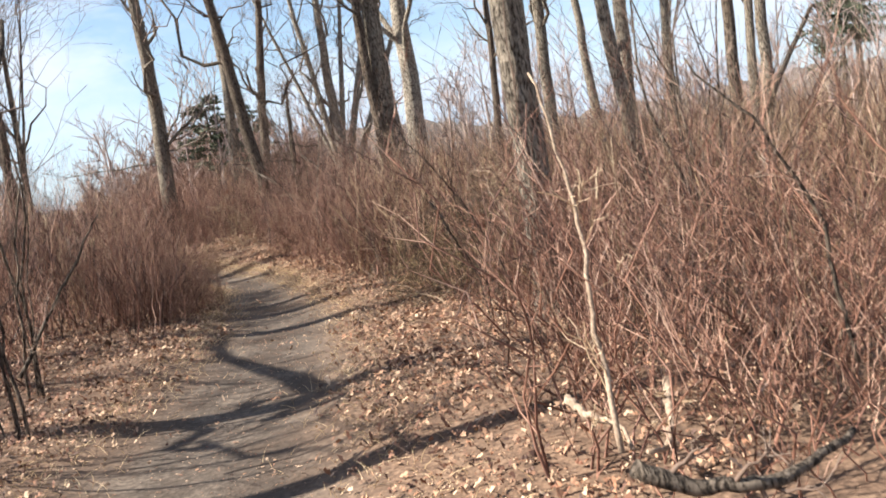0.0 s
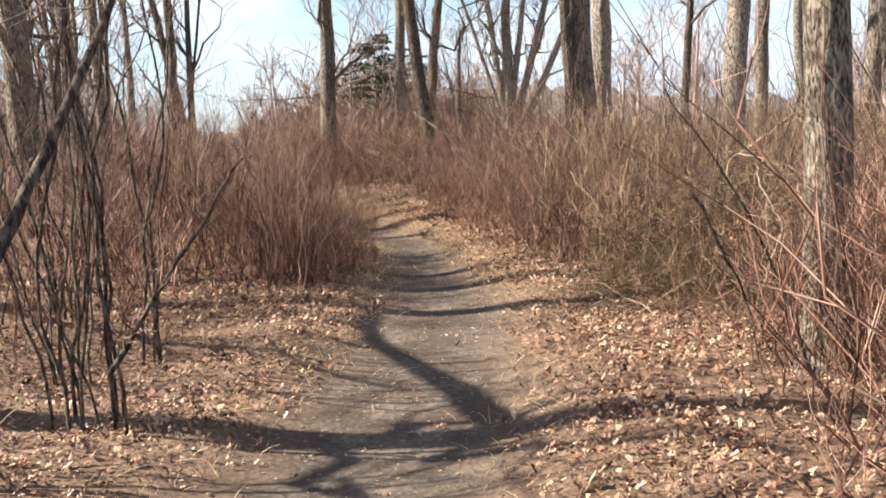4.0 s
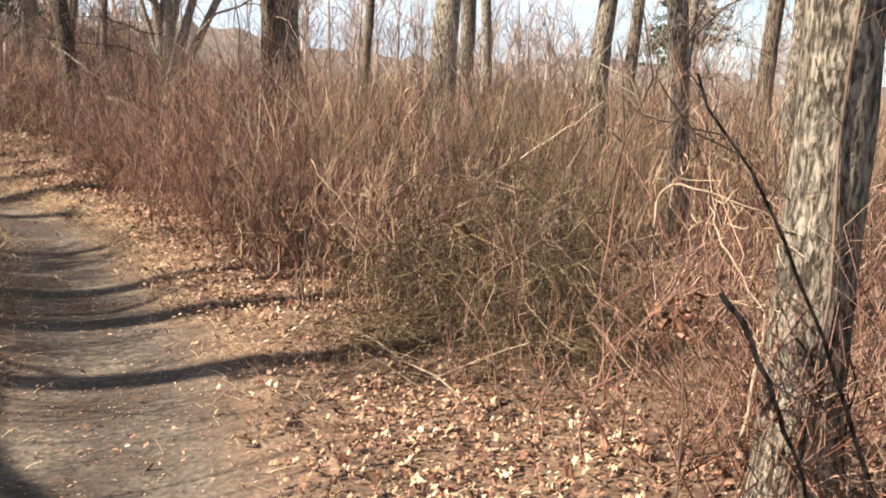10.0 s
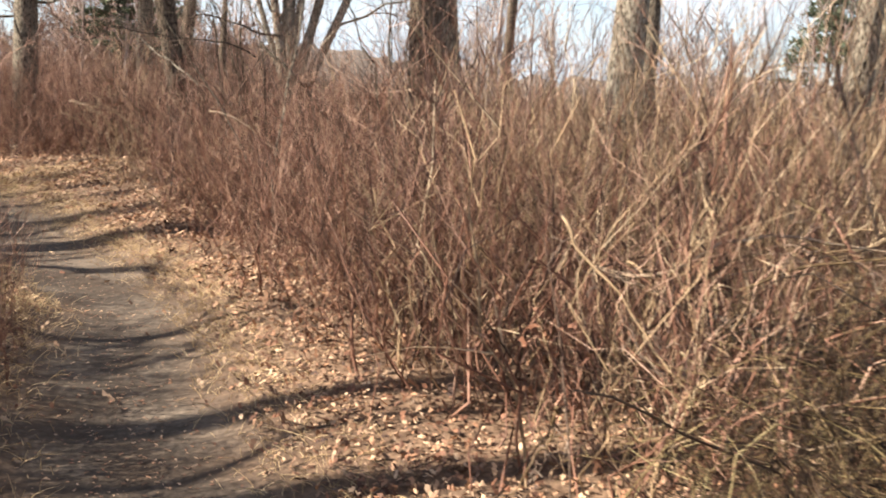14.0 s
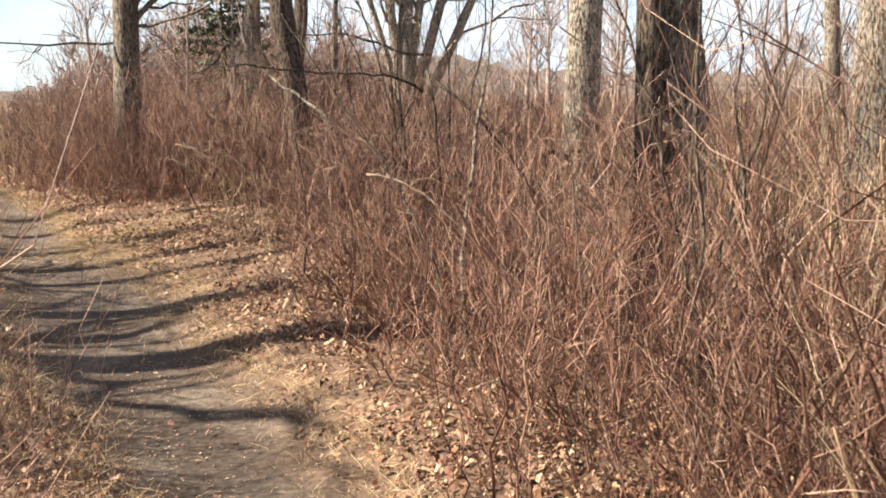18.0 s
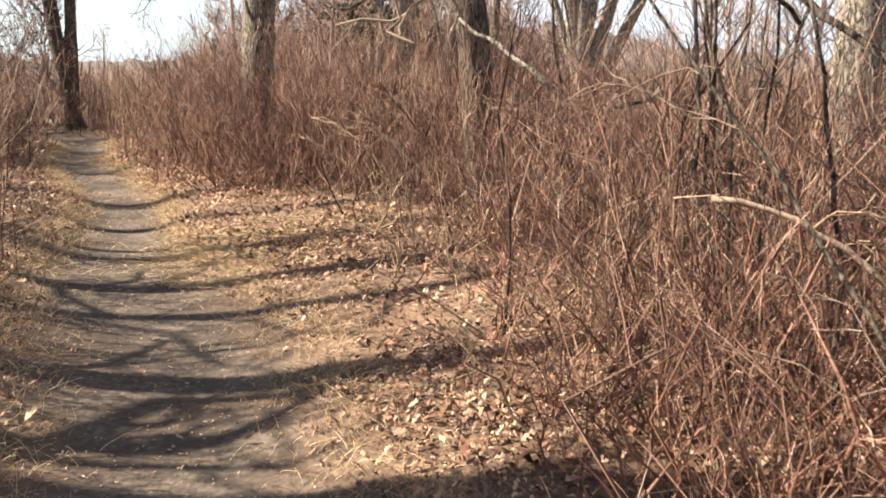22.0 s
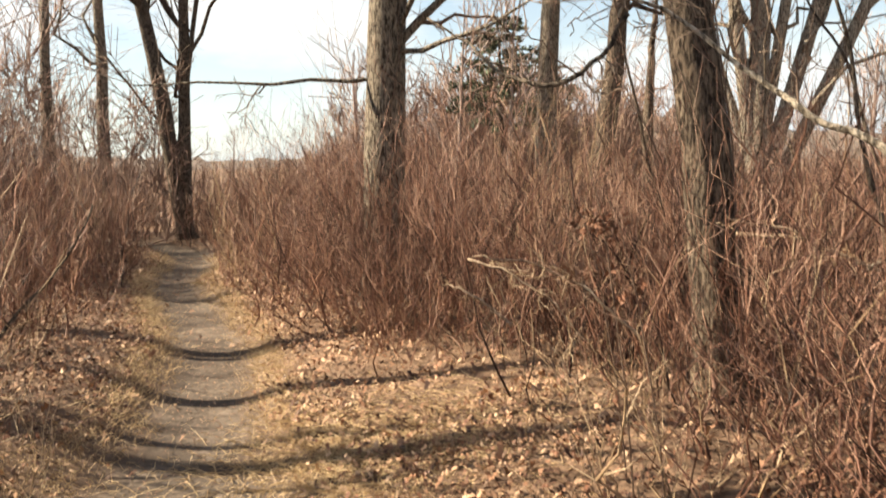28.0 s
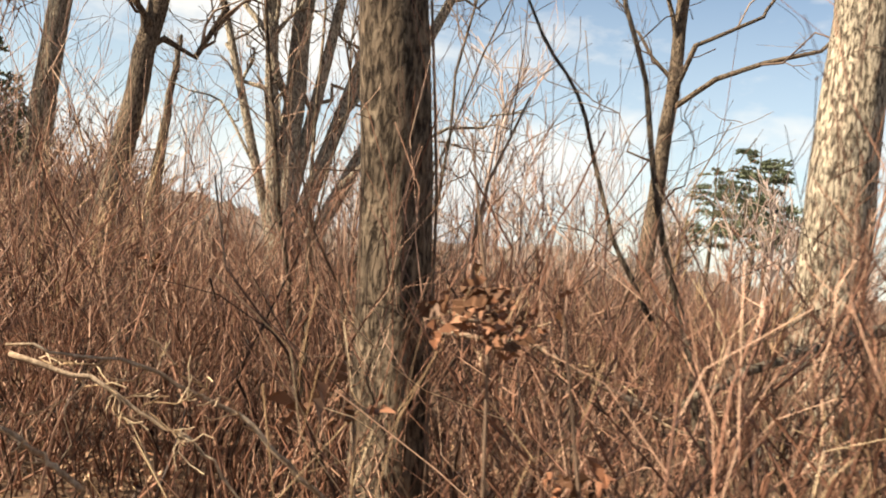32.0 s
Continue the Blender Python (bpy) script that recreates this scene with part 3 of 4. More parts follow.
def brush():
    rng = np.random.default_rng(5)
    kinds = []
    for k in range(14):
        mat = M_brush if k % 7 else M_brush_tan
        P, Q, T = shrub_arrays(rng, 13, rng.uniform(1.2, 1.62), 0.36, 7, sub=2, K=8, KT=4, thick=0.0047, splay=0.08 if k % 3 else 0.14)
        root = tagged(new("bare_shrub"), "bare shrub of thin reddish-brown stems beside the path" if k % 7 else "bare shrub of thin tan stems beside the path", "shrub", group="brush along the path")
        for i in range(13):
            v, f = joined([tubes(P[0][i:i + 1], P[1][i:i + 1], 3), tubes(Q[0][7 * i:7 * i + 7], Q[1][7 * i:7 * i + 7], 3), tubes(T[0][14 * i:14 * i + 14], T[1][14 * i:14 * i + 14], 3)])
            part("stem", v, f, mat, root)
        kinds.append(root)
    spread = [max(math.hypot(v.co.x, v.co.y) for c in k.children for v in c.data.vertices) for k in kinds]
    # close rows where the brush crowds in on the path
    rows = [(-1.0 - 0.28 * i - 0.06 * math.sin(7 * k + i) - (0.22 if k < 2 else 0), 10.2 + 0.3 * k + 0.08 * i) for k in range(8) for i in range(3)]
    rows += [(0.12 - 0.12 * k + 0.45 * i + 0.12 * math.sin(5 * k + i), 17.1 + 0.5 * k + 0.1 * math.sin(3 * i + k)) for k in range(5) for i in range(2)]
    rows += [(1.3 + 0.45 * i + 0.2 * math.sin(5 * k + 3 * i), 3.0 + 0.42 * k + 0.15 * math.sin(4 * i + k)) for k in range(4) for i in range(3)]
    rows += [(0.3 + 0.42 * i - 0.05 * k + 0.12 * math.sin(4 * k + 3 * i), 14.3 + 0.42 * k + 0.15 * math.sin(3 * i + 2 * k)) for k in range(6) for i in range(3)]
    rows += [(-1.75 - 0.27 * k + 0.34 * i + 0.1 * math.sin(5 * k + 2 * i), 21.4 + 0.36 * k + 0.1 * math.sin(3 * i + k)) for k in range(8) for i in range(3)]
    placed = 0
    while placed < 355:
        row = rows.pop() if rows and placed >= 14 else None
        y = row[1] if row else rng.uniform(3.0, 29)
        x = row[0] if row else float(np.interp(y, TY, TX)) + (rng.uniform(-3.6, 3.9) if placed % 5 < 3 else rng.choice((-1, 1)) * rng.uniform(0.6, 2.2))
        if not row and (rng.uniform() > brush_here(x, y) + 0.02 * (abs(float(beside(x, y)[1])) > 1.2) or in_pile(x, y, 0.8)):
            continue
        kind = placed if placed < 14 else int(rng.integers(0, 14))
        kind += 1 if placed >= 14 and kind % 7 == 0 and (6 < y < 9.5 or row) else 0
        clear = eye_line(x, y)
        if clear < (0.3 if row else 0.55):
            continue
        narrow = min(1.0, max(0.2, (clear - (0.15 if row else 0.4)) / spread[kind]))
        _, d = beside(x, y)
        low = (0.72 + 0.28 * min(1.0, max(0.0, (abs(float(d)) - 0.7) / 1.2))) * min(1.0, 0.72 + 0.4 * max(0.0, clear - 1.0))
        low *= 0.82 if y < 7.5 and d > 0 else 1.0
        low *= 0.7 if 16 < y < 21 and d > 0 and clear < 2.4 else 1.0
        low *= 0.86 if 12.4 < y < 16 and d > 0 else 1.0
        low *= 0.75 if 6.2 < y < 8.4 and 1.0 < d < 2.9 else 1.0
        m = pose(x, y, float(height(np.array(x), np.array(y))), 0, 0, rng.uniform(0, 360)) @ Matrix.Diagonal((narrow, narrow, low * rng.uniform(0.8, 1.25), 1))
        if placed < 14:
            kinds[placed].matrix_basis = m
        else:
            copy_thing(kinds[kind], m).scale = m.to_scale()
        placed += 1
    # the rest of the thicket
    for name, mat, n, x0, x1, y0, y1, K, stems, tw, th, reach in (
            ("young_stems", M_twig, 34, -6, 7, 4, 29, 7, 4, 9, 0.0068, 0.9),
            ("young_stems", M_brush_tan, 16, -6, 8, 4, 29, 6, 4, 9, 0.006, 0.9),
            ("thicket", M_brush, 285, -6, 5.5, 3.5, 30, 7, 13, 8, 0.0045, 0.5),
            ("thicket", M_brush, 70, -3, 6, 19, 32, 6, 13, 8, 0.0052, 0.6),
            ("thicket", M_brush, 190, -13, -2, 24, 36, 5, 13, 7, 0.007, 0.7),
            ("thicket", M_brush, 215, -14, 15, 3, 34, 5, 13, 7, 0.006, 0.8),
            ("thicket", M_brush_tan, 130, 1.5, 12, 4, 25, 5, 13, 7, 0.0056, 0.7),
            ("thicket", M_brush_tan, 120, 2.2, 9, 9.5, 17, 5, 13, 7, 0.0045, 0.6),
            ("thicket", M_far_brush, 520, -40, 40, 30, 64, 3, 15, 6, 0.011, 1.0)):
        parts = [[], [], [], []]
        made = 0
        while made < n:
            y, x = rng.uniform(y0, y1), rng.uniform(x0, x1)
            if mat is M_brush and x > (2.2 if y < 13 else 0.9) and 9.3 < y < 21 and rng.uniform() < 0.65:
                continue
            if rng.uniform() > brush_here(x, y) or eye_line(x, y) < (2.2 if stems == 4 else 1.0) or in_pile(x, y, 0.9):
                continue
            ch = shrub_arrays(rng, stems, rng.uniform(0.95, 1.7) * (1.5 if stems == 4 else 0.92 if y > 14 else 1), reach, tw, K, thick=th, KT=3 if K > 5 else 2, splay=0.07 if stems == 4 else 0.1)
            o = np.array([x, y, float(height(np.array(x), np.array(y)))])
            made += 1
            clear = eye_line(x, y)
            narrow = np.array([1, 1, 0]) * min(1.0, max(0.3, (clear - 0.5) / np.hypot(ch[1][0][..., 0], ch[1][0][..., 1]).max())) + np.array([0, 0, min(1.0, 0.72 + 0.4 * max(0.0, clear - 1.0))])
            for keep, a in zip(parts, (ch[0][0] * narrow + o, ch[0][1], ch[1][0] * narrow + o, ch[1][1])):
                keep.append(a)
        P, R, Q, RQ = (np.concatenate(p) for p in parts)
        v, f = joined([tubes(P, R, 3), tubes(Q, RQ, 3)])
        tagged(new(name, mesh_np(name, v, f, mat)), "dense thicket of thin leafless reddish-brown stems" if stems > 4 else "scattered taller leafless stems rising from the brush", "brush", kind="stuff")


brush()


def vine_tangle():
    """Thin looping vines and briars strung through the brush."""
    rng = np.random.default_rng(44)
    for mat, n, x0, x1, y0, y1, low, up, label in ((M_brush, 150, 0.6, 5.0, 5.5, 14, 0.2, 1.4, "looping thin reddish-brown vines strung through the brush"),
                                        (M_brush_tan, 80, 0.6, 5.5, 4.5, 15, 0.2, 1.3, "looping thin tan vines strung through the brush"),
                                        (M_brush, 110, -0.6, 4.5, 15, 26, 0.3, 1.7, "looping thin reddish-brown vines strung through the brush"),
                                        (M_twig, 45, -1.0, 5.0, 14.5, 24, 0.8, 2.9, "crooked thin grey twigs hanging over the brush")):
        C = []
        while len(C) < n:
            x, y = rng.uniform(x0, x1), rng.uniform(y0, y1)
            if rng.uniform() < brush_here(x, y) and eye_line(x, y) > 2.7:
                C.append((x, y, float(height(np.array(x), np.array(y))) + rng.uniform(low, up)))
        C = np.array(C)
        K = 12
        d = rng.normal(0, 1, (n, 3)) * np.array([1, 1, 0.7])
        d /= np.linalg.norm(d, axis=1, keepdims=True)
        turn = rng.normal(0, 0.36, (n, 3))
        step = rng.uniform(0.045, 0.1, n)
        P = np.zeros((n, K, 3))
        P[:, 0] = C
        for k in range(1, K):
            d = d + turn * 0.9 + rng.normal(0, 0.22, (n, 3))
            d[:, 2] -= 0.05
            d /= np.linalg.norm(d, axis=1, keepdims=True)
            P[:, k] = P[:, k - 1] + d * step[:, None]
        P[..., 2] = np.maximum(P[..., 2], 0.05)
        R = rng.uniform(0.0018, 0.0045, n)[:, None] * np.linspace(1.1, 0.5, K)
        T, RT = grow(rng, P, R, 5, 1.2, 0.2, 4, 0.2, 0.1, 0.1, 1.0, 0.7, 0.0014)
        v, f = joined([tubes(P, R, 3), tubes(T, RT, 3)])
        tagged(new("vine_tangle", mesh_np("vine_tangle", v, f, mat)), label, "vines", kind="stuff")


vine_tangle()


# ---- litter: fallen leaves and dry grass ----
def leaf_shapes(rng, C, size, curl, flat=0.35):
    """Lobed, curled dead leaves, eight corners each."""
    n = len(C)
    out = np.array([(-0.5, 0, 0), (-0.22, 0.2, 0.10), (0.0, 0.13, 0.05), (0.2, 0.27, 0.13), (0.5, 0.02, 0.04), (0.18, -0.26, 0.12), (0.0, -0.12, 0.05), (-0.24, -0.2, 0.11)])
    V = np.repeat(out[None], n, 0) * size[:, None, None]
    V[..., 2] *= curl[:, None]
    yaw, tx, ty = rng.uniform(0, 6.283, n), rng.normal(0, flat, n), rng.normal(0, flat, n)
    V[..., 2] += V[..., 0] * tx[:, None] + V[..., 1] * ty[:, None]
    c, s = np.cos(yaw)[:, None], np.sin(yaw)[:, None]
    V[..., 0], V[..., 1] = V[..., 0] * c - V[..., 1] * s, V[..., 0] * s + V[..., 1] * c
    V += C[:, None]
    i = np.arange(n)[:, None] * 8
    quads = np.concatenate([i + np.array([[7, 0, 1, 2]]), i + np.array([[6, 7, 2, 3]]), i + np.array([[5, 6, 3, 4]])], 0)
    return V.reshape(-1, 3), quads


def litter():
    rng = np.random.default_rng(8)
    n = 480000
    y = rng.uniform(3, 32, n)
    x = np.interp(y, TY, TX) + rng.uniform(-4.5, 5.0, n)
    r, d = beside(x, y)
    a = np.abs(r)
    keep = rng.uniform(0, 1, n) < np.where(a < 0.8, 0.014, np.clip((a - 0.8) * 0.9, 0.014, 1.0)) * np.clip(1.35 - np.abs(d) / 3.2, 0.16, 1) * np.clip(0.75 + 0.55 * np.sin(2.1 * x + 0.7 * y) * np.sin(1.7 * y - 0.9 * x + 2) + 0.3 * np.sin(5.3 * x + 1.1) * np.sin(4.7 * y), 0.42, 1)
    x, y = x[keep], y[keep]
    size = (0.013 + 0.036 * rng.uniform(0, 1, len(x)) ** 1.5) * np.where(rng.uniform(0, 1, len(x)) < 0.06, 1.7, 1.0)
    C = np.stack([x, y, height(x, y) + rng.uniform(0.006, 0.04, len(x))], -1)
    v, f = leaf_shapes(rng, C, size, rng.uniform(0.3, 3.4, len(x)), 0.5)
    tagged(new("leaf_litter", mesh_np("leaf_litter", v, [f], M_leaf, False)), "dry tan and brown oak leaves strewn over the ground", "leaves", kind="stuff")
    # crumbled leaf bits trodden into the path
    n = 13000
    y = rng.uniform(3, 30, n)
    x = np.interp(y, TY, TX) + np.interp(y, TY, TW) * rng.normal(0, 0.75, n)
    C = np.stack([x, y, height(x, y) + rng.uniform(0.002, 0.008, n)], -1)
    v, f = leaf_shapes(rng, C, rng.uniform(0.006, 0.024, n), rng.uniform(0.1, 1.0, n), 0.15)
    tagged(new("leaf_crumbs", mesh_np("leaf_crumbs", v, [f], M_leaf, False)), "small crumbled bits of dead leaf on the dirt path", "leaves", kind="stuff")
    # dry grass along the path's edges
    n = 32000
    y = rng.uniform(3, 30, n)
    side = rng.choice([-1, 1], n)
    w = np.interp(y, TY, TW)
    x = np.interp(y, TY, TX) + side * (w * rng.normal(1.3, 0.32, n))
    keep = rng.uniform(0, 1, n) < np.interp(y, [2, 9, 13, 17, 24, 30], [0.25, 0.3, 0.8, 1.0, 1.0, 0.6])
    x, y = x[keep], y[keep]
    m = len(x)
    s = np.linspace(0, 1, 4)
    h = rng.uniform(0.03, 0.095, m)
    dirn = rng.normal(0, 0.8, (m, 2))
    P = np.zeros((m, 4, 3))
    P[..., 0] = x[:, None] + dirn[:, :1] * h[:, None] * s ** 1.5
    P[..., 1] = y[:, None] + dirn[:, 1:] * h[:, None] * s ** 1.5
    P[..., 2] = height(x, y)[:, None] - 0.01 + h[:, None] * (s - 0.35 * s ** 2)
    v, f = tubes(P, np.full((m, 1), 0.0022) * (1 - 0.7 * s), 3)
    q = 2600
    ux, uy = rng.normal(-1.95, 0.5, q), rng.normal(19.8, 0.5, q)
    hq = rng.uniform(0.04, 0.11, q)
    dq = rng.normal(0, 1.3, (q, 2))
    P2 = np.zeros((q, 4, 3))
    P2[..., 0] = ux[:, None] + dq[:, :1] * hq[:, None] * s ** 1.3
    P2[..., 1] = uy[:, None] + dq[:, 1:] * hq[:, None] * s ** 1.3
    P2[..., 2] = height(ux, uy)[:, None] + hq[:, None] * 0.5 * (s - 0.5 * s ** 2)
    v2, f2 = tubes(P2, np.full((q, 1), 0.0028) * (1 - 0.7 * s), 3)
    v, f = np.concatenate([v, v2]), np.concatenate([f, f2 + len(v)])
    tagged(new("dry_grass", mesh_np("dry_grass", v, [f], M_grass)), "short tufts of dry straw-coloured grass", "grass", kind="stuff")


litter()


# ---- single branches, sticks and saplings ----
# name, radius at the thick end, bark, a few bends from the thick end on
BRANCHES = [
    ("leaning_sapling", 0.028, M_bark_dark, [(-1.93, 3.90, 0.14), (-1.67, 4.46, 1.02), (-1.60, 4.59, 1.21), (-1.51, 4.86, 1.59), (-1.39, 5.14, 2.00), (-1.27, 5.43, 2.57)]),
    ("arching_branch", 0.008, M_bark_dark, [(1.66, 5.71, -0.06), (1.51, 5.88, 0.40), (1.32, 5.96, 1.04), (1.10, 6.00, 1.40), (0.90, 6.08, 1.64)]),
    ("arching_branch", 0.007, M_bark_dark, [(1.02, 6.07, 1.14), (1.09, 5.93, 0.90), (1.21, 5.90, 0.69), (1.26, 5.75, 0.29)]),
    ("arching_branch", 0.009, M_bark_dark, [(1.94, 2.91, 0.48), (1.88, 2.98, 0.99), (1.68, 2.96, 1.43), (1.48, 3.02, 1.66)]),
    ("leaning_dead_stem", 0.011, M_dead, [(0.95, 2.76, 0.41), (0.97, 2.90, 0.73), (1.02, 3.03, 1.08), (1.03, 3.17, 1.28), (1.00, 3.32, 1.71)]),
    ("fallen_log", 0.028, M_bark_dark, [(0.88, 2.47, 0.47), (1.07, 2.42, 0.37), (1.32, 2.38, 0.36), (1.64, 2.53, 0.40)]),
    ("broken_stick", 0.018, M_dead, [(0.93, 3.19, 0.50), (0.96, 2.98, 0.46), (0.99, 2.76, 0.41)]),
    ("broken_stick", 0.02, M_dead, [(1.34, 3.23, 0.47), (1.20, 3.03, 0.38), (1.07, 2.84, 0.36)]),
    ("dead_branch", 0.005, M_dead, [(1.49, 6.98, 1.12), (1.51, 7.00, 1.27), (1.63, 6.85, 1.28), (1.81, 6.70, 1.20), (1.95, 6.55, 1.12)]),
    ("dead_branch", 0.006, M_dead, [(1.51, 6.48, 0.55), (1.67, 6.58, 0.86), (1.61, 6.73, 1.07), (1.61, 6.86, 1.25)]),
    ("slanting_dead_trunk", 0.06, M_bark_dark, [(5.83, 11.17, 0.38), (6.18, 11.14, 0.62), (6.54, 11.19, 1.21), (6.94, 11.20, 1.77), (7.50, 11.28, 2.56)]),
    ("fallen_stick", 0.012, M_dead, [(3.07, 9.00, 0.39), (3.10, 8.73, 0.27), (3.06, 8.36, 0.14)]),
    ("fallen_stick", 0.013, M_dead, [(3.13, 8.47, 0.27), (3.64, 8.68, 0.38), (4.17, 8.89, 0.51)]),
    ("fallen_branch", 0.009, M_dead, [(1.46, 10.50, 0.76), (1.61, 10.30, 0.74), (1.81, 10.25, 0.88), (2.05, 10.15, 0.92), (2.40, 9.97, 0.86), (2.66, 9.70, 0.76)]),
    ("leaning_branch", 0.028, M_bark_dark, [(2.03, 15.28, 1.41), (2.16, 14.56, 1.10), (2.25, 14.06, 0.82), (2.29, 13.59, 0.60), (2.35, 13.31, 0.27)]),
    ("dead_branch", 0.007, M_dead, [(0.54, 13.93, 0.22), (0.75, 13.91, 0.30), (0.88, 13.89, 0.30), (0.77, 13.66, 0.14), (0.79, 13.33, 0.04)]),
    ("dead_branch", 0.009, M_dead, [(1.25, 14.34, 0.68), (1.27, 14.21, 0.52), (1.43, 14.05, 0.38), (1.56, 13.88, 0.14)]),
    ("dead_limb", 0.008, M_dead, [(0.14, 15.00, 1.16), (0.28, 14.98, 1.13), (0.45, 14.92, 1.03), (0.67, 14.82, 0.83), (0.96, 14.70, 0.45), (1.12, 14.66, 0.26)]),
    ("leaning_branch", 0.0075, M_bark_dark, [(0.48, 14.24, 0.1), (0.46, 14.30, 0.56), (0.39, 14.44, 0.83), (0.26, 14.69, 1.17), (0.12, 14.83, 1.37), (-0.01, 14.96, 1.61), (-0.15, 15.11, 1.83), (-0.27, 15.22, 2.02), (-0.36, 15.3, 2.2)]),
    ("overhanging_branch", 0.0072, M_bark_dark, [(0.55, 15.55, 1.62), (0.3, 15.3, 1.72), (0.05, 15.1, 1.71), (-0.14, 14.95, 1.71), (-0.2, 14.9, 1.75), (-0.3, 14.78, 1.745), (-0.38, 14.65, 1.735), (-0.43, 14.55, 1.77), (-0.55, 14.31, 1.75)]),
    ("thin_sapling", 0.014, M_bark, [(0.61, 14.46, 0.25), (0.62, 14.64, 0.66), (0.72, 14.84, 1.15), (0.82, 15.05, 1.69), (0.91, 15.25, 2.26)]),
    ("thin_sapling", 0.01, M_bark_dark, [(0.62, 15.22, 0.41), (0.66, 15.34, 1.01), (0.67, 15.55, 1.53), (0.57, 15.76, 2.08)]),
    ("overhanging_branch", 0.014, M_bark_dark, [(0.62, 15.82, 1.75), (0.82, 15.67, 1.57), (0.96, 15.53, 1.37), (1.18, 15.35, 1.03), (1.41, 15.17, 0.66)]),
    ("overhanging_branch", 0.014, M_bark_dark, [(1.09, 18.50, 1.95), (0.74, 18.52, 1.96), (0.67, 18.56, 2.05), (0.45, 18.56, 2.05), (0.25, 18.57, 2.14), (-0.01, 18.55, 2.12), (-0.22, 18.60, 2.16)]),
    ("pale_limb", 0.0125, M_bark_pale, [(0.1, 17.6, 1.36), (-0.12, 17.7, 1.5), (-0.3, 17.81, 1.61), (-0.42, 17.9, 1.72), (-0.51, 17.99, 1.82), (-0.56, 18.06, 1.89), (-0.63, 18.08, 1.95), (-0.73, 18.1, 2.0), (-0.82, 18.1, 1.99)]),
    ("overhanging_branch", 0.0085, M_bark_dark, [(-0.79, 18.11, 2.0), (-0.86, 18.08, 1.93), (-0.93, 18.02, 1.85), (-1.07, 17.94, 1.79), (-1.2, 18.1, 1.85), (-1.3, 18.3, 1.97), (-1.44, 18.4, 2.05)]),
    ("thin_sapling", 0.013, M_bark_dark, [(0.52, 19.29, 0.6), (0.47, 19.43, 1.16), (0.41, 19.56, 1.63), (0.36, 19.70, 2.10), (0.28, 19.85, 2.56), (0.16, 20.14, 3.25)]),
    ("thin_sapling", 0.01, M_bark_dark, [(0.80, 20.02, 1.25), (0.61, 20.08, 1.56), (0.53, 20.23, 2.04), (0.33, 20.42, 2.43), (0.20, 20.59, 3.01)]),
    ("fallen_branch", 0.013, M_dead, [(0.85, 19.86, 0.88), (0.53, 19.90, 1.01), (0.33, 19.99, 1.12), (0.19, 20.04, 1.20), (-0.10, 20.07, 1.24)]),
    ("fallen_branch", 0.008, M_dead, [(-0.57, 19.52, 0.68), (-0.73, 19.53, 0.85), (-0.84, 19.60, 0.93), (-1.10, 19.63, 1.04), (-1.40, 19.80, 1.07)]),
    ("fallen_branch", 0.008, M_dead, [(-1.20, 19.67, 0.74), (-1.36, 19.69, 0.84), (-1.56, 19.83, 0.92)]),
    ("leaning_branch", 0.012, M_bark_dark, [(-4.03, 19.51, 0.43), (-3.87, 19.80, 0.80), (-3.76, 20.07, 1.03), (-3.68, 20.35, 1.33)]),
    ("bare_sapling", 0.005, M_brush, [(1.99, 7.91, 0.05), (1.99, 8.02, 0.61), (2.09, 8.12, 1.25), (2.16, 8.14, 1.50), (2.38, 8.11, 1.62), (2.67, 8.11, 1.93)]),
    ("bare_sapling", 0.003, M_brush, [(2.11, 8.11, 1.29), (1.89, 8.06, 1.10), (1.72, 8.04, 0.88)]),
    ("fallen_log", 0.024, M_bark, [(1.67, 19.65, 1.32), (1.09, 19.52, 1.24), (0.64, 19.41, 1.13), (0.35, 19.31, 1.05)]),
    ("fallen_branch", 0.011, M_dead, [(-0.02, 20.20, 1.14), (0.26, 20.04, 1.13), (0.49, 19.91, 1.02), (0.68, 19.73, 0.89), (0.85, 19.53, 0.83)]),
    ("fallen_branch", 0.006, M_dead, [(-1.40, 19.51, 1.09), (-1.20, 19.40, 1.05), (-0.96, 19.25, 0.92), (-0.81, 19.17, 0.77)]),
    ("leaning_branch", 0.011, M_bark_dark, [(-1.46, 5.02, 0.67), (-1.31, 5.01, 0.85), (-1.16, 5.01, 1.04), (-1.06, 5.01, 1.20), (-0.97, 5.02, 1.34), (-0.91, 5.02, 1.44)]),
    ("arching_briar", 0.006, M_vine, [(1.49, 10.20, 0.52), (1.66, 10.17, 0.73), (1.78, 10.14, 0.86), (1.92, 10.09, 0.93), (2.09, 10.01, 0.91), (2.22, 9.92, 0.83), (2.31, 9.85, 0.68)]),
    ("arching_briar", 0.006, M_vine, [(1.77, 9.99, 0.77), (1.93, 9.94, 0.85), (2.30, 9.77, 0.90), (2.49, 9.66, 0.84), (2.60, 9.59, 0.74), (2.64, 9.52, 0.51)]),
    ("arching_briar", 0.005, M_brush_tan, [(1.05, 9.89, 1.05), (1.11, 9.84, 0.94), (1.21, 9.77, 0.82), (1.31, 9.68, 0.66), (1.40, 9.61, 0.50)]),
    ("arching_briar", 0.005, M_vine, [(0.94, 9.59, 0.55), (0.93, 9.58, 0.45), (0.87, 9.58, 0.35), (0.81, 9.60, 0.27)]),
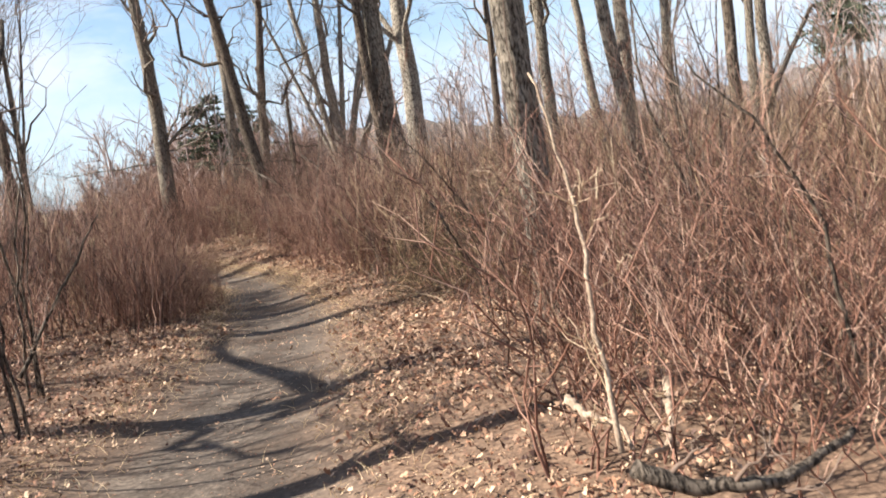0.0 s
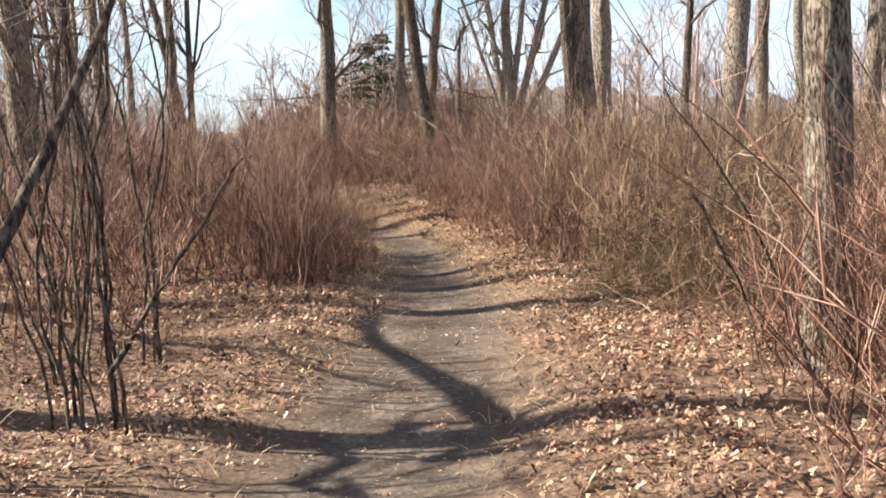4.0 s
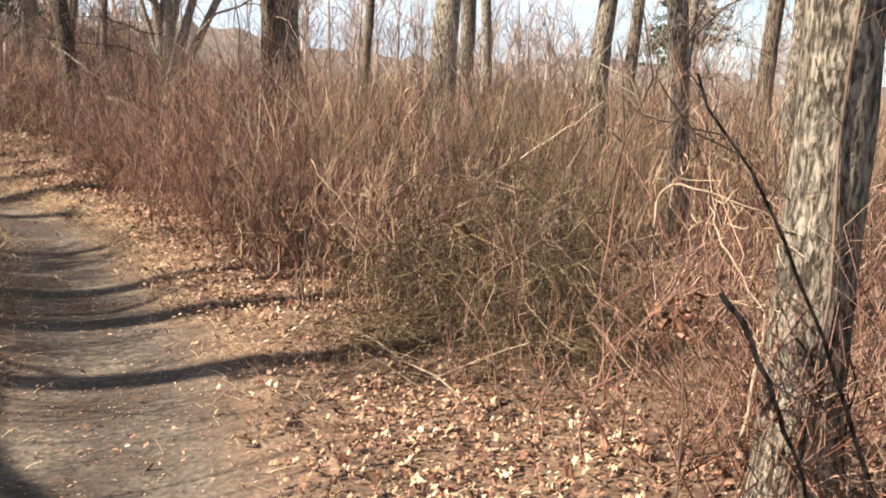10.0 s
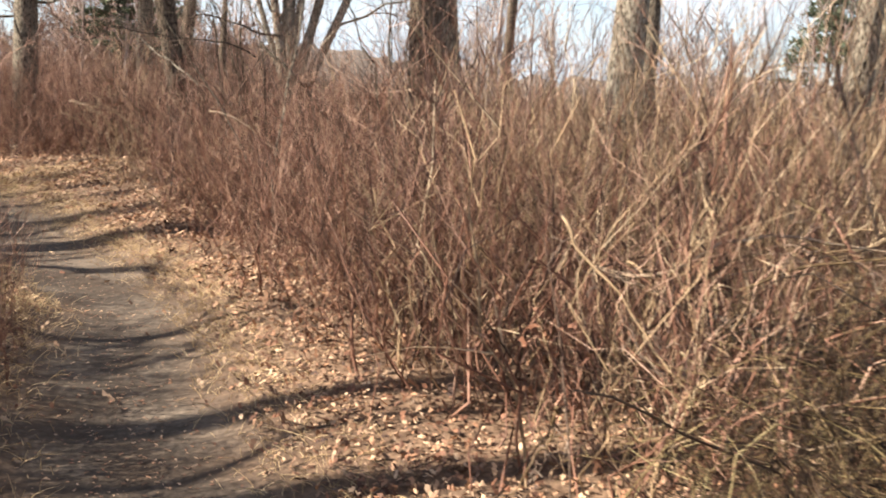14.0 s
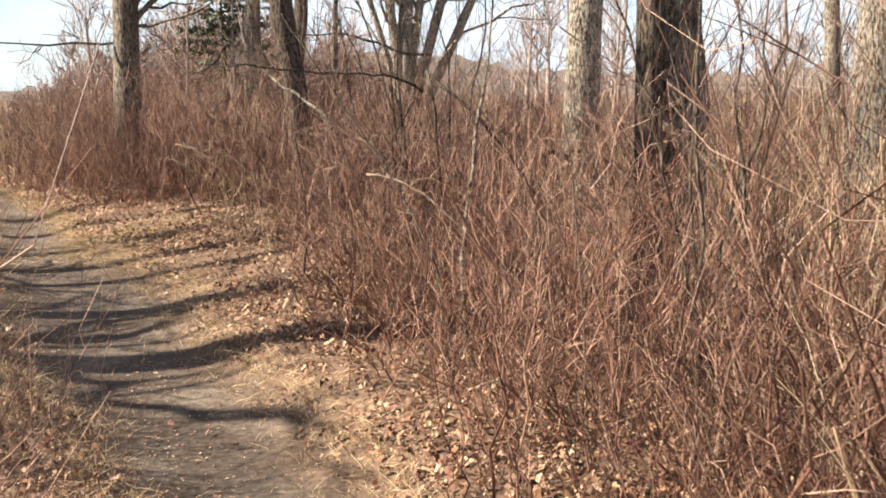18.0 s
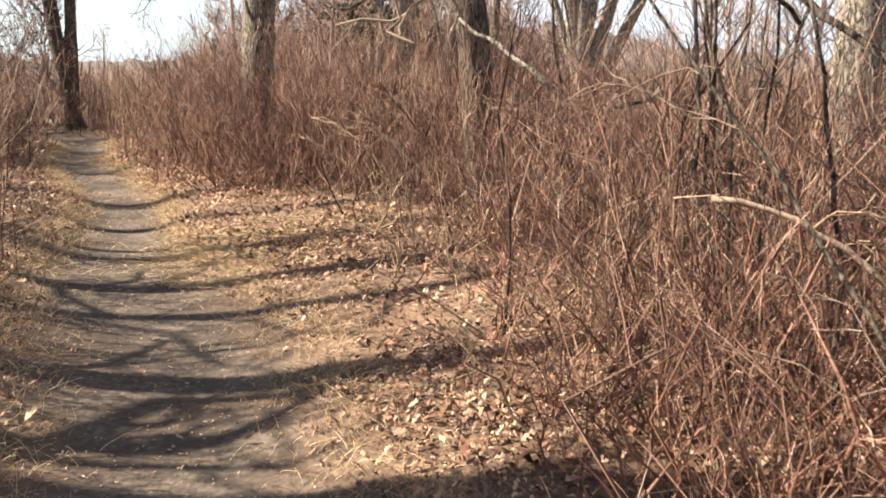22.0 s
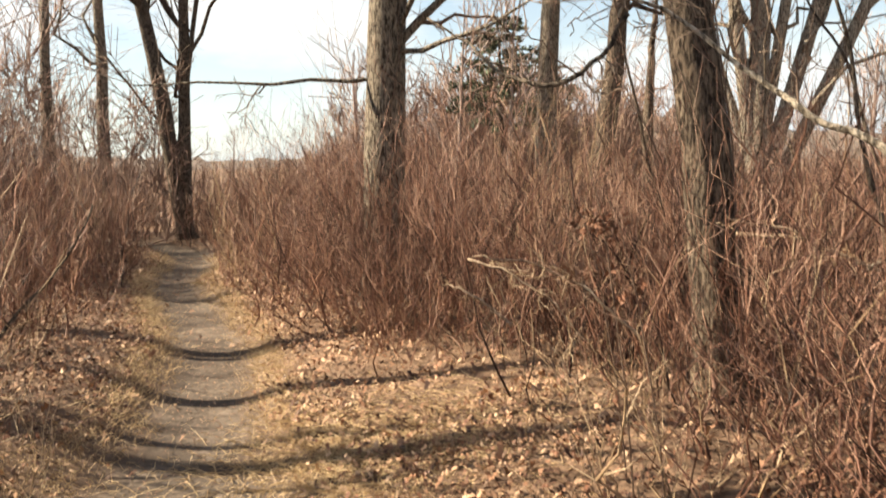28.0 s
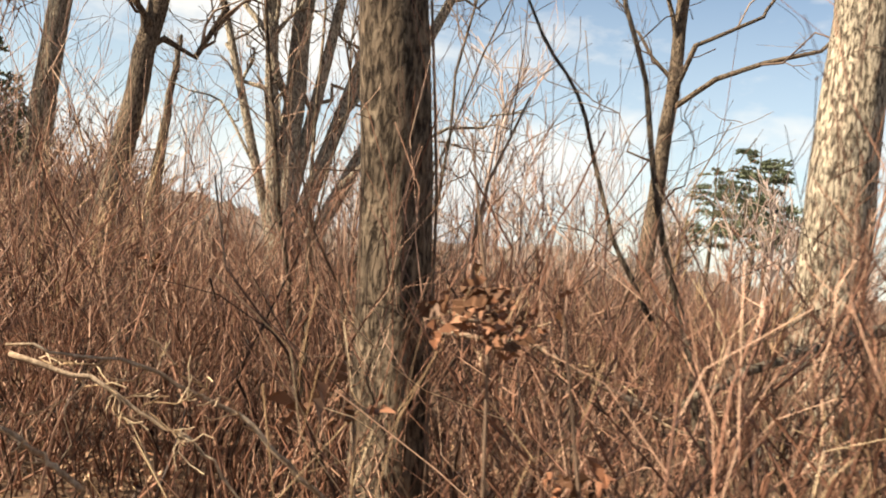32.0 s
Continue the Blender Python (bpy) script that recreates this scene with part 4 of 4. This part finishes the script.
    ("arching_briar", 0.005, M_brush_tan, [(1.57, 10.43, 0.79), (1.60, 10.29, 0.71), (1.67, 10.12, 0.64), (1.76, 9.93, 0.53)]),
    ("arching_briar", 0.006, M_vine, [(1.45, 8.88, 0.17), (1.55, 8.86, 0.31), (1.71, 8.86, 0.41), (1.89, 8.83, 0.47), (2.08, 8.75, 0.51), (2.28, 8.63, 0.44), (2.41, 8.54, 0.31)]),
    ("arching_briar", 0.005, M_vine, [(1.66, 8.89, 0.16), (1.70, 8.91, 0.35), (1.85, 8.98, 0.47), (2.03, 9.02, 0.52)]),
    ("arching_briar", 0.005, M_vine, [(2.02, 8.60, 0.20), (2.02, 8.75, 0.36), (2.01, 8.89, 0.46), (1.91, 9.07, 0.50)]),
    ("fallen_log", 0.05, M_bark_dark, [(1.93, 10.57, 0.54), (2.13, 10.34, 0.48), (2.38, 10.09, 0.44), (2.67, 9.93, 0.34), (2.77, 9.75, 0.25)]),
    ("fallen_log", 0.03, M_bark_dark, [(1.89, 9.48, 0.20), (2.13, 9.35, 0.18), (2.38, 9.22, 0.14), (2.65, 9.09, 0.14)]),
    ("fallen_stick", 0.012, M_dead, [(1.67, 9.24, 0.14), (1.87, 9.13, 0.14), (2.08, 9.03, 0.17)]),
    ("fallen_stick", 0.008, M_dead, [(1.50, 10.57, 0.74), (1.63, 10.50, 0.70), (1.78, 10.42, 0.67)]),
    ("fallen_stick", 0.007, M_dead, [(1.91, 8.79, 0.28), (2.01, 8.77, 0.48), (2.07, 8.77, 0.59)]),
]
BRANCH_LABELS = {"arching_briar": "thin thorny briar arching over the fallen wood", "bare_sapling": "pale crooked bare sapling above the briars", "leaning_sapling": "dark slender sapling leaning over the brush", "arching_branch": "thin dark bare branch arching out of the brush",
                 "leaning_dead_stem": "pale dead stem leaning in the brush", "fallen_log": "thin fallen log lying in the brush", "broken_stick": "short broken stick of bleached dead wood",
                 "dead_branch": "crooked bleached dead branch among the stems", "slanting_dead_trunk": "dark dead trunk slanting in the brush", "fallen_stick": "pale fallen stick lying in the brush",
                 "fallen_branch": "long pale fallen branch lying in the brush", "leaning_branch": "thin dark branch leaning through the brush", "dead_limb": "broken dead limb with a pale splintered end",
                 "thin_sapling": "thin upright leafless sapling in the brush", "overhanging_branch": "crooked dark bare branch hanging over the brush",
                 "forked_branch": "dark forked bare branch in the brush", "pale_limb": "long pale bare limb slanting down into the brush"}


def branch(name, r, mat, bends, seed):
    """A crooked branch through a few bends, with side twigs."""
    rng = np.random.default_rng(seed)
    B = np.array(bends)
    u = np.concatenate([[0], np.cumsum(np.linalg.norm(np.diff(B, axis=0), axis=1))])
    n = 22
    q = np.linspace(0, u[-1], n)
    P = np.stack([np.interp(q, u, B[:, j]) for j in range(3)], -1)
    for _ in range(2):
        P[1:-1] = (P[:-2] + 2 * P[1:-1] + P[2:]) / 4
    P[1:-1] += smooth_walk(rng, 1, n, 0.006)[0][1:-1]
    R = r * np.linspace(1.05, 0.4, n) * rng.uniform(0.9, 1.1, n)
    v, f = tubes(P[None], R[None], 9)
    cap = len(v)
    v = np.concatenate([v, [P[0], P[-1]]])
    i = np.arange(9)
    caps = np.concatenate([np.stack([np.full(9, cap), (i + 1) % 9, i], -1), np.stack([np.full(9, cap + 1), (n - 1) * 9 + i, (n - 1) * 9 + (i + 1) % 9], -1)])
    root = tagged(new(name), BRANCH_LABELS[name], "branch" if "sapling" not in name else "sapling")
    wood = part("wood", v, [f, caps], mat, root)
    T, RT = grow(rng, P[None], R[None], 7, 0.9, 0.17, 6, 0.1, 0.1, 0.1, 1.0, 0.4, 0.002)
    T2, RT2 = grow(rng, T, RT, 4, 0.9, 0.45, 4, 0.1, 0.1, 0.2, 1.0, 0.6, 0.0018)
    for k in range(len(T)):
        v, f = joined([tubes(T[k:k + 1], RT[k:k + 1], 4), tubes(T2[4 * k:4 * k + 4], RT2[4 * k:4 * k + 4], 3)])
        part("twig", v, f, M_twig if mat is not M_dead else M_brush_tan, wood)
    return root


def sapling(x, y, stems, tall, spread, r, seed, label, mat):
    """A clump of slender stems from one root."""
    rng = np.random.default_rng(seed)
    root = tagged(new("sapling_clump"), label, "sapling", group="sapling clumps")
    root.location = (x, y, float(height(np.array(x), np.array(y))) - 0.04)
    P, own = [], []
    for k in range(stems):
        s = np.linspace(0, 1, 14)
        h = tall * rng.uniform(0.7, 1.1)
        d = rng.normal(0, spread, 2)
        p = np.stack([d[0] * h * s ** 1.3, d[1] * h * s ** 1.3, h * s], -1) + np.append(rng.normal(0, 0.07, 2), 0)
        p[1:] += smooth_walk(rng, 1, 13, 0.032)[0]
        P.append(p)
        v, f = tubes(p[None], (r * rng.uniform(0.6, 1.2) * (1 - 0.75 * s))[None], 6)
        own.append(part("stem", v, [f], mat, root))
    P = np.array(P)
    T, RT = grow(rng, P, np.full(P.shape[:2], r * 0.6), 9, 0.7, 0.22, 5, 0.06, 0.35, 0.2, 1.0, 0.5, 0.002)
    T2, RT2 = grow(rng, T, RT, 4, 0.8, 0.4, 3, 0.08, 0.2, 0.2, 1.0, 0.6, 0.0015)
    for k in range(len(T)):
        v, f = joined([tubes(T[k:k + 1], RT[k:k + 1], 4), tubes(T2[4 * k:4 * k + 4], RT2[4 * k:4 * k + 4], 3)])
        part("twig", v, f, M_twig, own[k // 9])


def leaf_clump(x, y, z, n, size, seed, label):
    """A bunch of withered oak leaves hanging on a thin stem."""
    rng = np.random.default_rng(seed)
    root = tagged(new("withered_leaf_bunch"), label, "leaves")
    g = float(height(np.array(x), np.array(y)))
    P = np.array([[x + 0.15, y + 0.1, g - 0.03], [x + 0.1, y + 0.05, g + (z - g) * 0.5], [x + 0.02, y, z], [x - 0.04, y, z + 0.25]])
    v, f = tubes(P[None], np.array([[0.004, 0.0035, 0.003, 0.0015]]), 5)
    part("stem", v, [f], M_twig, root)
    kinds = []
    for k in range(4):
        v, f = leaf_shapes(rng, np.zeros((1, 3)), np.array([size]), np.array([rng.uniform(2, 4.5)]), 0.5)
        kinds.append(mesh_np("leaf", v, [f], M_leaf_dark if k % 2 else M_leaf, False))
    for k in range(n):
        ob = new("leaf", kinds[rng.integers(0, 4)])
        ob.parent = root
        o = rng.normal(0, 1, 3) * np.array([0.045, 0.04, 0.026])
        ob.matrix_basis = pose(x + o[0], y + o[1], z + o[2], rng.uniform(-80, 80), rng.uniform(-80, 80), rng.uniform(0, 360)) @ Matrix.Scale(float(rng.uniform(0.7, 1.15)), 4)


def bramble_pile():
    """A mound of arching greenish briar stems over dead sticks."""
    rng = np.random.default_rng(77)
    cx, cy, rx, ry, h = 2.0, 9.0, 0.95, 0.8, 1.12
    n = 430
    a, u = rng.uniform(0, 6.283, n), np.sqrt(rng.uniform(0, 1, n))
    X, Y = cx + rx * u * np.cos(a), cy + ry * u * np.sin(a)
    d = rng.uniform(0, 6.283, n)
    L = rng.uniform(0.25, 1.0, n)
    top = h * (1.05 - 0.7 * u ** 2) * rng.uniform(0.15, 1.0, n)
    s = np.linspace(0, 1, 10)
    P = np.zeros((n, 10, 3))
    P[..., 0] = X[:, None] + (L * np.cos(d))[:, None] * (s - 0.35)
    P[..., 1] = Y[:, None] + (L * np.sin(d))[:, None] * (s - 0.35)
    P[..., 2] = 0.04 + top[:, None] * np.sin(np.clip(0.2 + 0.8 * s, 0, 1) * math.pi) ** 0.8
    P += smooth_walk(rng, n, 10, 0.05) + rng.normal(0, 0.012, (n, 10, 3))
    P[..., 2] = np.maximum(P[..., 2], 0.03)
    R = (0.0014 + 0.0026 * rng.uniform(0, 1, n) ** 3)[:, None] * (1 - 0.5 * s)
    T, RT = grow(rng, P, R, 9, 1.3, 0.17, 4, 0.25, 0.1, 0.05, 1.0, 0.7, 0.0011)
    v, f = joined([tubes(P, R, 4), tubes(T, RT, 3)])
    tagged(new("briar_mound", mesh_np("briar_mound", v, f, M_vine)), "mound of tangled brown and greenish briar stems beside the path", "brush", kind="stuff")
    n = 34
    a, u = rng.uniform(0, 6.283, n), np.sqrt(rng.uniform(0, 1, n))
    C = np.stack([cx + rx * u * np.cos(a), cy + ry * u * np.sin(a), rng.uniform(0.08, 0.75, n) * (1 - 0.6 * u ** 2)], -1)
    dr = rng.normal(0, 1, (n, 3)) * np.array([1, 1, 0.3])
    dr /= np.linalg.norm(dr, axis=1, keepdims=True)
    P = C[:, None] + dr[:, None] * (np.linspace(-0.5, 0.5, 6) * rng.uniform(0.4, 1.5, n)[:, None])[..., None] + smooth_walk(rng, n, 6, 0.02)
    P[..., 2] = np.maximum(P[..., 2], 0.03)
    v, f = tubes(P, rng.uniform(0.002, 0.006, n)[:, None] * np.linspace(1.1, 0.6, 6), 5)
    tagged(new("dead_sticks", mesh_np("dead_sticks", v, [f], M_dead)), "pale dead sticks heaped within the briar mound", "sticks", kind="stuff")


M_leaf_dark = material("dead_leaf_dark", [(0.2, (0.05, 0.024, 0.014)), (0.55, (0.13, 0.064, 0.034)), (0.85, (0.36, 0.21, 0.12))], 2.0, 0.6, 0.15, island=0.4)
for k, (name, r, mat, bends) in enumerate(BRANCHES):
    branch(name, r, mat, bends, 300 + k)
sapling(-2.03, 6.19, 9, 3.6, 0.13, 0.011, 61, "clump of slender dark sapling stems in dry leaves", M_bark_mid)
sapling(-2.47, 7.07, 6, 3.4, 0.12, 0.010, 62, "clump of thin sapling stems beside the path", M_bark_mid)
sapling(-3.03, 5.42, 7, 4.2, 0.14, 0.014, 63, "clump of leaning dark sapling stems", M_bark_mid)
sapling(-3.21, 8.92, 6, 3.8, 0.12, 0.012, 64, "clump of thin leafless sapling stems in brush", M_bark_mid)
sapling(2.49, 4.87, 7, 3.4, 0.15, 0.012, 65, "clump of crooked leafless sapling stems", M_bark_mid)
sapling(1.35, 13.18, 5, 3.2, 0.14, 0.010, 66, "clump of thin dark sapling stems", M_bark_mid)
sapling(0.64, 16.06, 4, 3.6, 0.16, 0.011, 67, "clump of thin bare sapling stems beside the path", M_bark_mid)
sapling(0.96, 17.10, 5, 4.0, 0.15, 0.011, 68, "clump of tall thin dark sapling stems", M_bark_mid)
sapling(-0.06, 21.22, 7, 4.2, 0.14, 0.012, 69, "clump of slender leafless sapling stems", M_bark_mid)
sapling(-2.06, 7.73, 5, 4.0, 0.13, 0.011, 82, "clump of crooked dark sapling stems in the brush", M_bark_mid)
leaf_clump(-0.86, 18.42, 1.33, 75, 0.032, 71, "bunch of withered brown oak leaves on a thin stem")
leaf_clump(0.67, 12.97, 1.4, 9, 0.034, 72, "bunch of pale withered leaves caught in the brush")
leaf_clump(1.45, 6.75, 0.86, 26, 0.055, 73, "bunch of russet withered leaves above the briars")
leaf_clump(-0.88, 21.1, 1.23, 14, 0.045, 74, "small bunch of withered leaves in the brush")
leaf_clump(-0.76, 18.3, 1.1, 14, 0.036, 75, "small bunch of orange withered leaves beside the trunk")
leaf_clump(0.87, 9.5, 0.81, 9, 0.05, 76, "few orange withered leaves on a briar")
leaf_clump(-0.85, 18.9, 1.1, 12, 0.055, 77, "small dark bunch of withered leaves among stems")
leaf_clump(1.54, 8.56, 0.79, 3, 0.07, 78, "few pale withered leaves caught on a briar")
bramble_pile()


# ---- distance ----
def conifer(x, y, tall, seed, base=0.0):
    """A distant pine: tapered trunk and tiers of needled boughs."""
    rng = np.random.default_rng(seed)
    root = tagged(new("pine_tree"), "distant dark green pine above the bare woods", "tree", group="far pines")
    root.location = (x, y, -0.1)
    s = np.linspace(0, 1, 8)
    P = np.stack([0.02 * tall * np.sin(3 * s), 0 * s, tall * s], -1)
    v, f = tubes(P[None], (0.022 * tall * (1 - 0.9 * s))[None], 8)
    part("trunk", v, [f], M_bark_dark, root)
    n = 64
    z = tall * rng.uniform(0.4, 0.99, n)
    L = (0.1 + 0.33 * (1 - (z / tall)) ** 0.7) * tall * rng.uniform(0.5, 1.1, n)
    a = rng.uniform(0, 6.283, n)
    q = np.linspace(0, 1, 5)
    B = np.zeros((n, 5, 3))
    B[..., 0], B[..., 1] = (np.cos(a) * L)[:, None] * q, (np.sin(a) * L)[:, None] * q
    B[..., 2] = z[:, None] + (L * 0.2)[:, None] * (q - 0.9 * q ** 2)
    RB = np.full((n, 1), 0.02) * (1 - 0.7 * q)
    N, RN = grow(rng, B, RB, 48, 1.1, 0.15, 2, 0, 0.3, 0.15, 1.0, 1.0, 0.014 + 0.001 * tall)
    v, f = joined([tubes(B, RB, 4), tubes(N, RN * 1.5, 3)])
    part("crown", v, f, M_conifer, root, "tiers of dark green needles")


for x, y, tall, seed in ((-2.2, 41, 5.5, 91), (-0.4, 62, 6.5, 92), (58, 81, 12.2, 93), (39, 56, 9.0, 94), (46, 64, 11.5, 95), (60, 88, 7.5, 97)):
    conifer(x, y, tall, seed)



def far_woods():
    rng = np.random.default_rng(21)
    n = 215
    ang = rng.uniform(-70, 80, n)
    dist = 27 + 85 * rng.uniform(0, 1, n) ** 1.3
    x, y = dist * np.sin(np.radians(ang)), 12 + dist * np.cos(np.radians(ang))
    keep = ~((ang > -26) & (ang < -13) & (dist < 95))
    x, y, dist = x[keep], y[keep], dist[keep]
    m = len(x)
    h = rng.uniform(2.8, 6.6, m)
    s = np.linspace(0, 1, 7)
    P = np.zeros((m, 7, 3))
    lean = rng.normal(0, 0.06, (m, 2))
    P[..., 0], P[..., 1], P[..., 2] = x[:, None] + lean[:, :1] * h[:, None] * s, y[:, None] + lean[:, 1:] * h[:, None] * s, h[:, None] * s - 0.2
    R = rng.uniform(0.06, 0.15, m)[:, None] * (1 - 0.8 * s)
    A, RA = grow(rng, P, R, 12, 0.8, 0.4, 4, 0.06, 0.4, 0.2, 1, 0.4, 0.02)
    B, RB = grow(rng, A, RA, 7, 0.9, 0.55, 2, 0.08, 0.2, 0.2, 1, 0.6, 0.014)
    v, f = joined([tubes(P, R, 5), tubes(A, RA, 3), tubes(B, RB, 3)])
    for n, x0, x1, y0, y1, lo, hi, thin, label in ((110, -10, 5, 44, 56, 1.5, 4.0, 1.0, "rounded clump of distant bare scrub"), (75, -14.5, -8.2, 25.5, 34, 1.8, 4.4, 0.45, "tall bare scrub beyond the end of the path")):
        x, y = rng.uniform(x0, x1, n), rng.uniform(y0, y1, n)
        h = rng.uniform(lo, hi, n) * np.interp(x, [x0, x0 + 4, x1 - 4, x1], [0.5, 1, 1, 0.6])
        P = np.zeros((n, 5, 3))
        s = np.linspace(0, 1, 5)
        lean = rng.normal(0, 0.15, (n, 2))
        P[..., 0], P[..., 1], P[..., 2] = x[:, None] + lean[:, :1] * h[:, None] * s, y[:, None] + lean[:, 1:] * h[:, None] * s, h[:, None] * s - 0.2
        R = rng.uniform(0.03, 0.07, n)[:, None] * thin * (1 - 0.7 * s)
        A, RA = grow(rng, P, R, 16, 1.0, 0.45, 3, 0.08, 0.3, 0.1, 1, 0.5, 0.02 * thin)
        B, RB = grow(rng, A, RA, 9, 1.0, 0.5, 2, 0, 0.2, 0.1, 1, 0.7, 0.015 * thin)
        v2, f2 = joined([tubes(P, R, 4), tubes(A, RA, 3), tubes(B, RB, 3)])
        tagged(new("far_scrub", mesh_np("far_scrub", v2, f2, M_far_brush)), label, "woods", kind="stuff")
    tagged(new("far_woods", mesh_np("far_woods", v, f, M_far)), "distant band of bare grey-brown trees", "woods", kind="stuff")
    # low wooded rise on the horizon
    a = np.radians(np.arange(-180, 181, 0.5))
    hh = 4.6 + 1.6 * np.sin(a * 5 + 1) + 1.5 * np.sin(a * 13) + rng.normal(0, 0.5, len(a))
    hh -= 3.5 * np.exp(-((np.degrees(a) + 19) / 8) ** 2)
    ring = [(150.0, np.zeros_like(a) - 0.5), (158.0, hh * 0.7), (170.0, hh), (230.0, hh * 0.3)]
    V = np.concatenate([np.stack([rad * np.sin(a), 12 + rad * np.cos(a), z], -1) for rad, z in ring])
    k = len(a)
    i = np.arange(4 * k).reshape(4, k)
    F = np.stack([i[:-1, :-1], i[:-1, 1:], i[1:, 1:], i[1:, :-1]], -1).reshape(-1, 4)
    tagged(new("backdrop", mesh_np("backdrop", V, [F], M_hill)), "low wooded rise on the horizon", "hill", kind="structure")


far_woods()
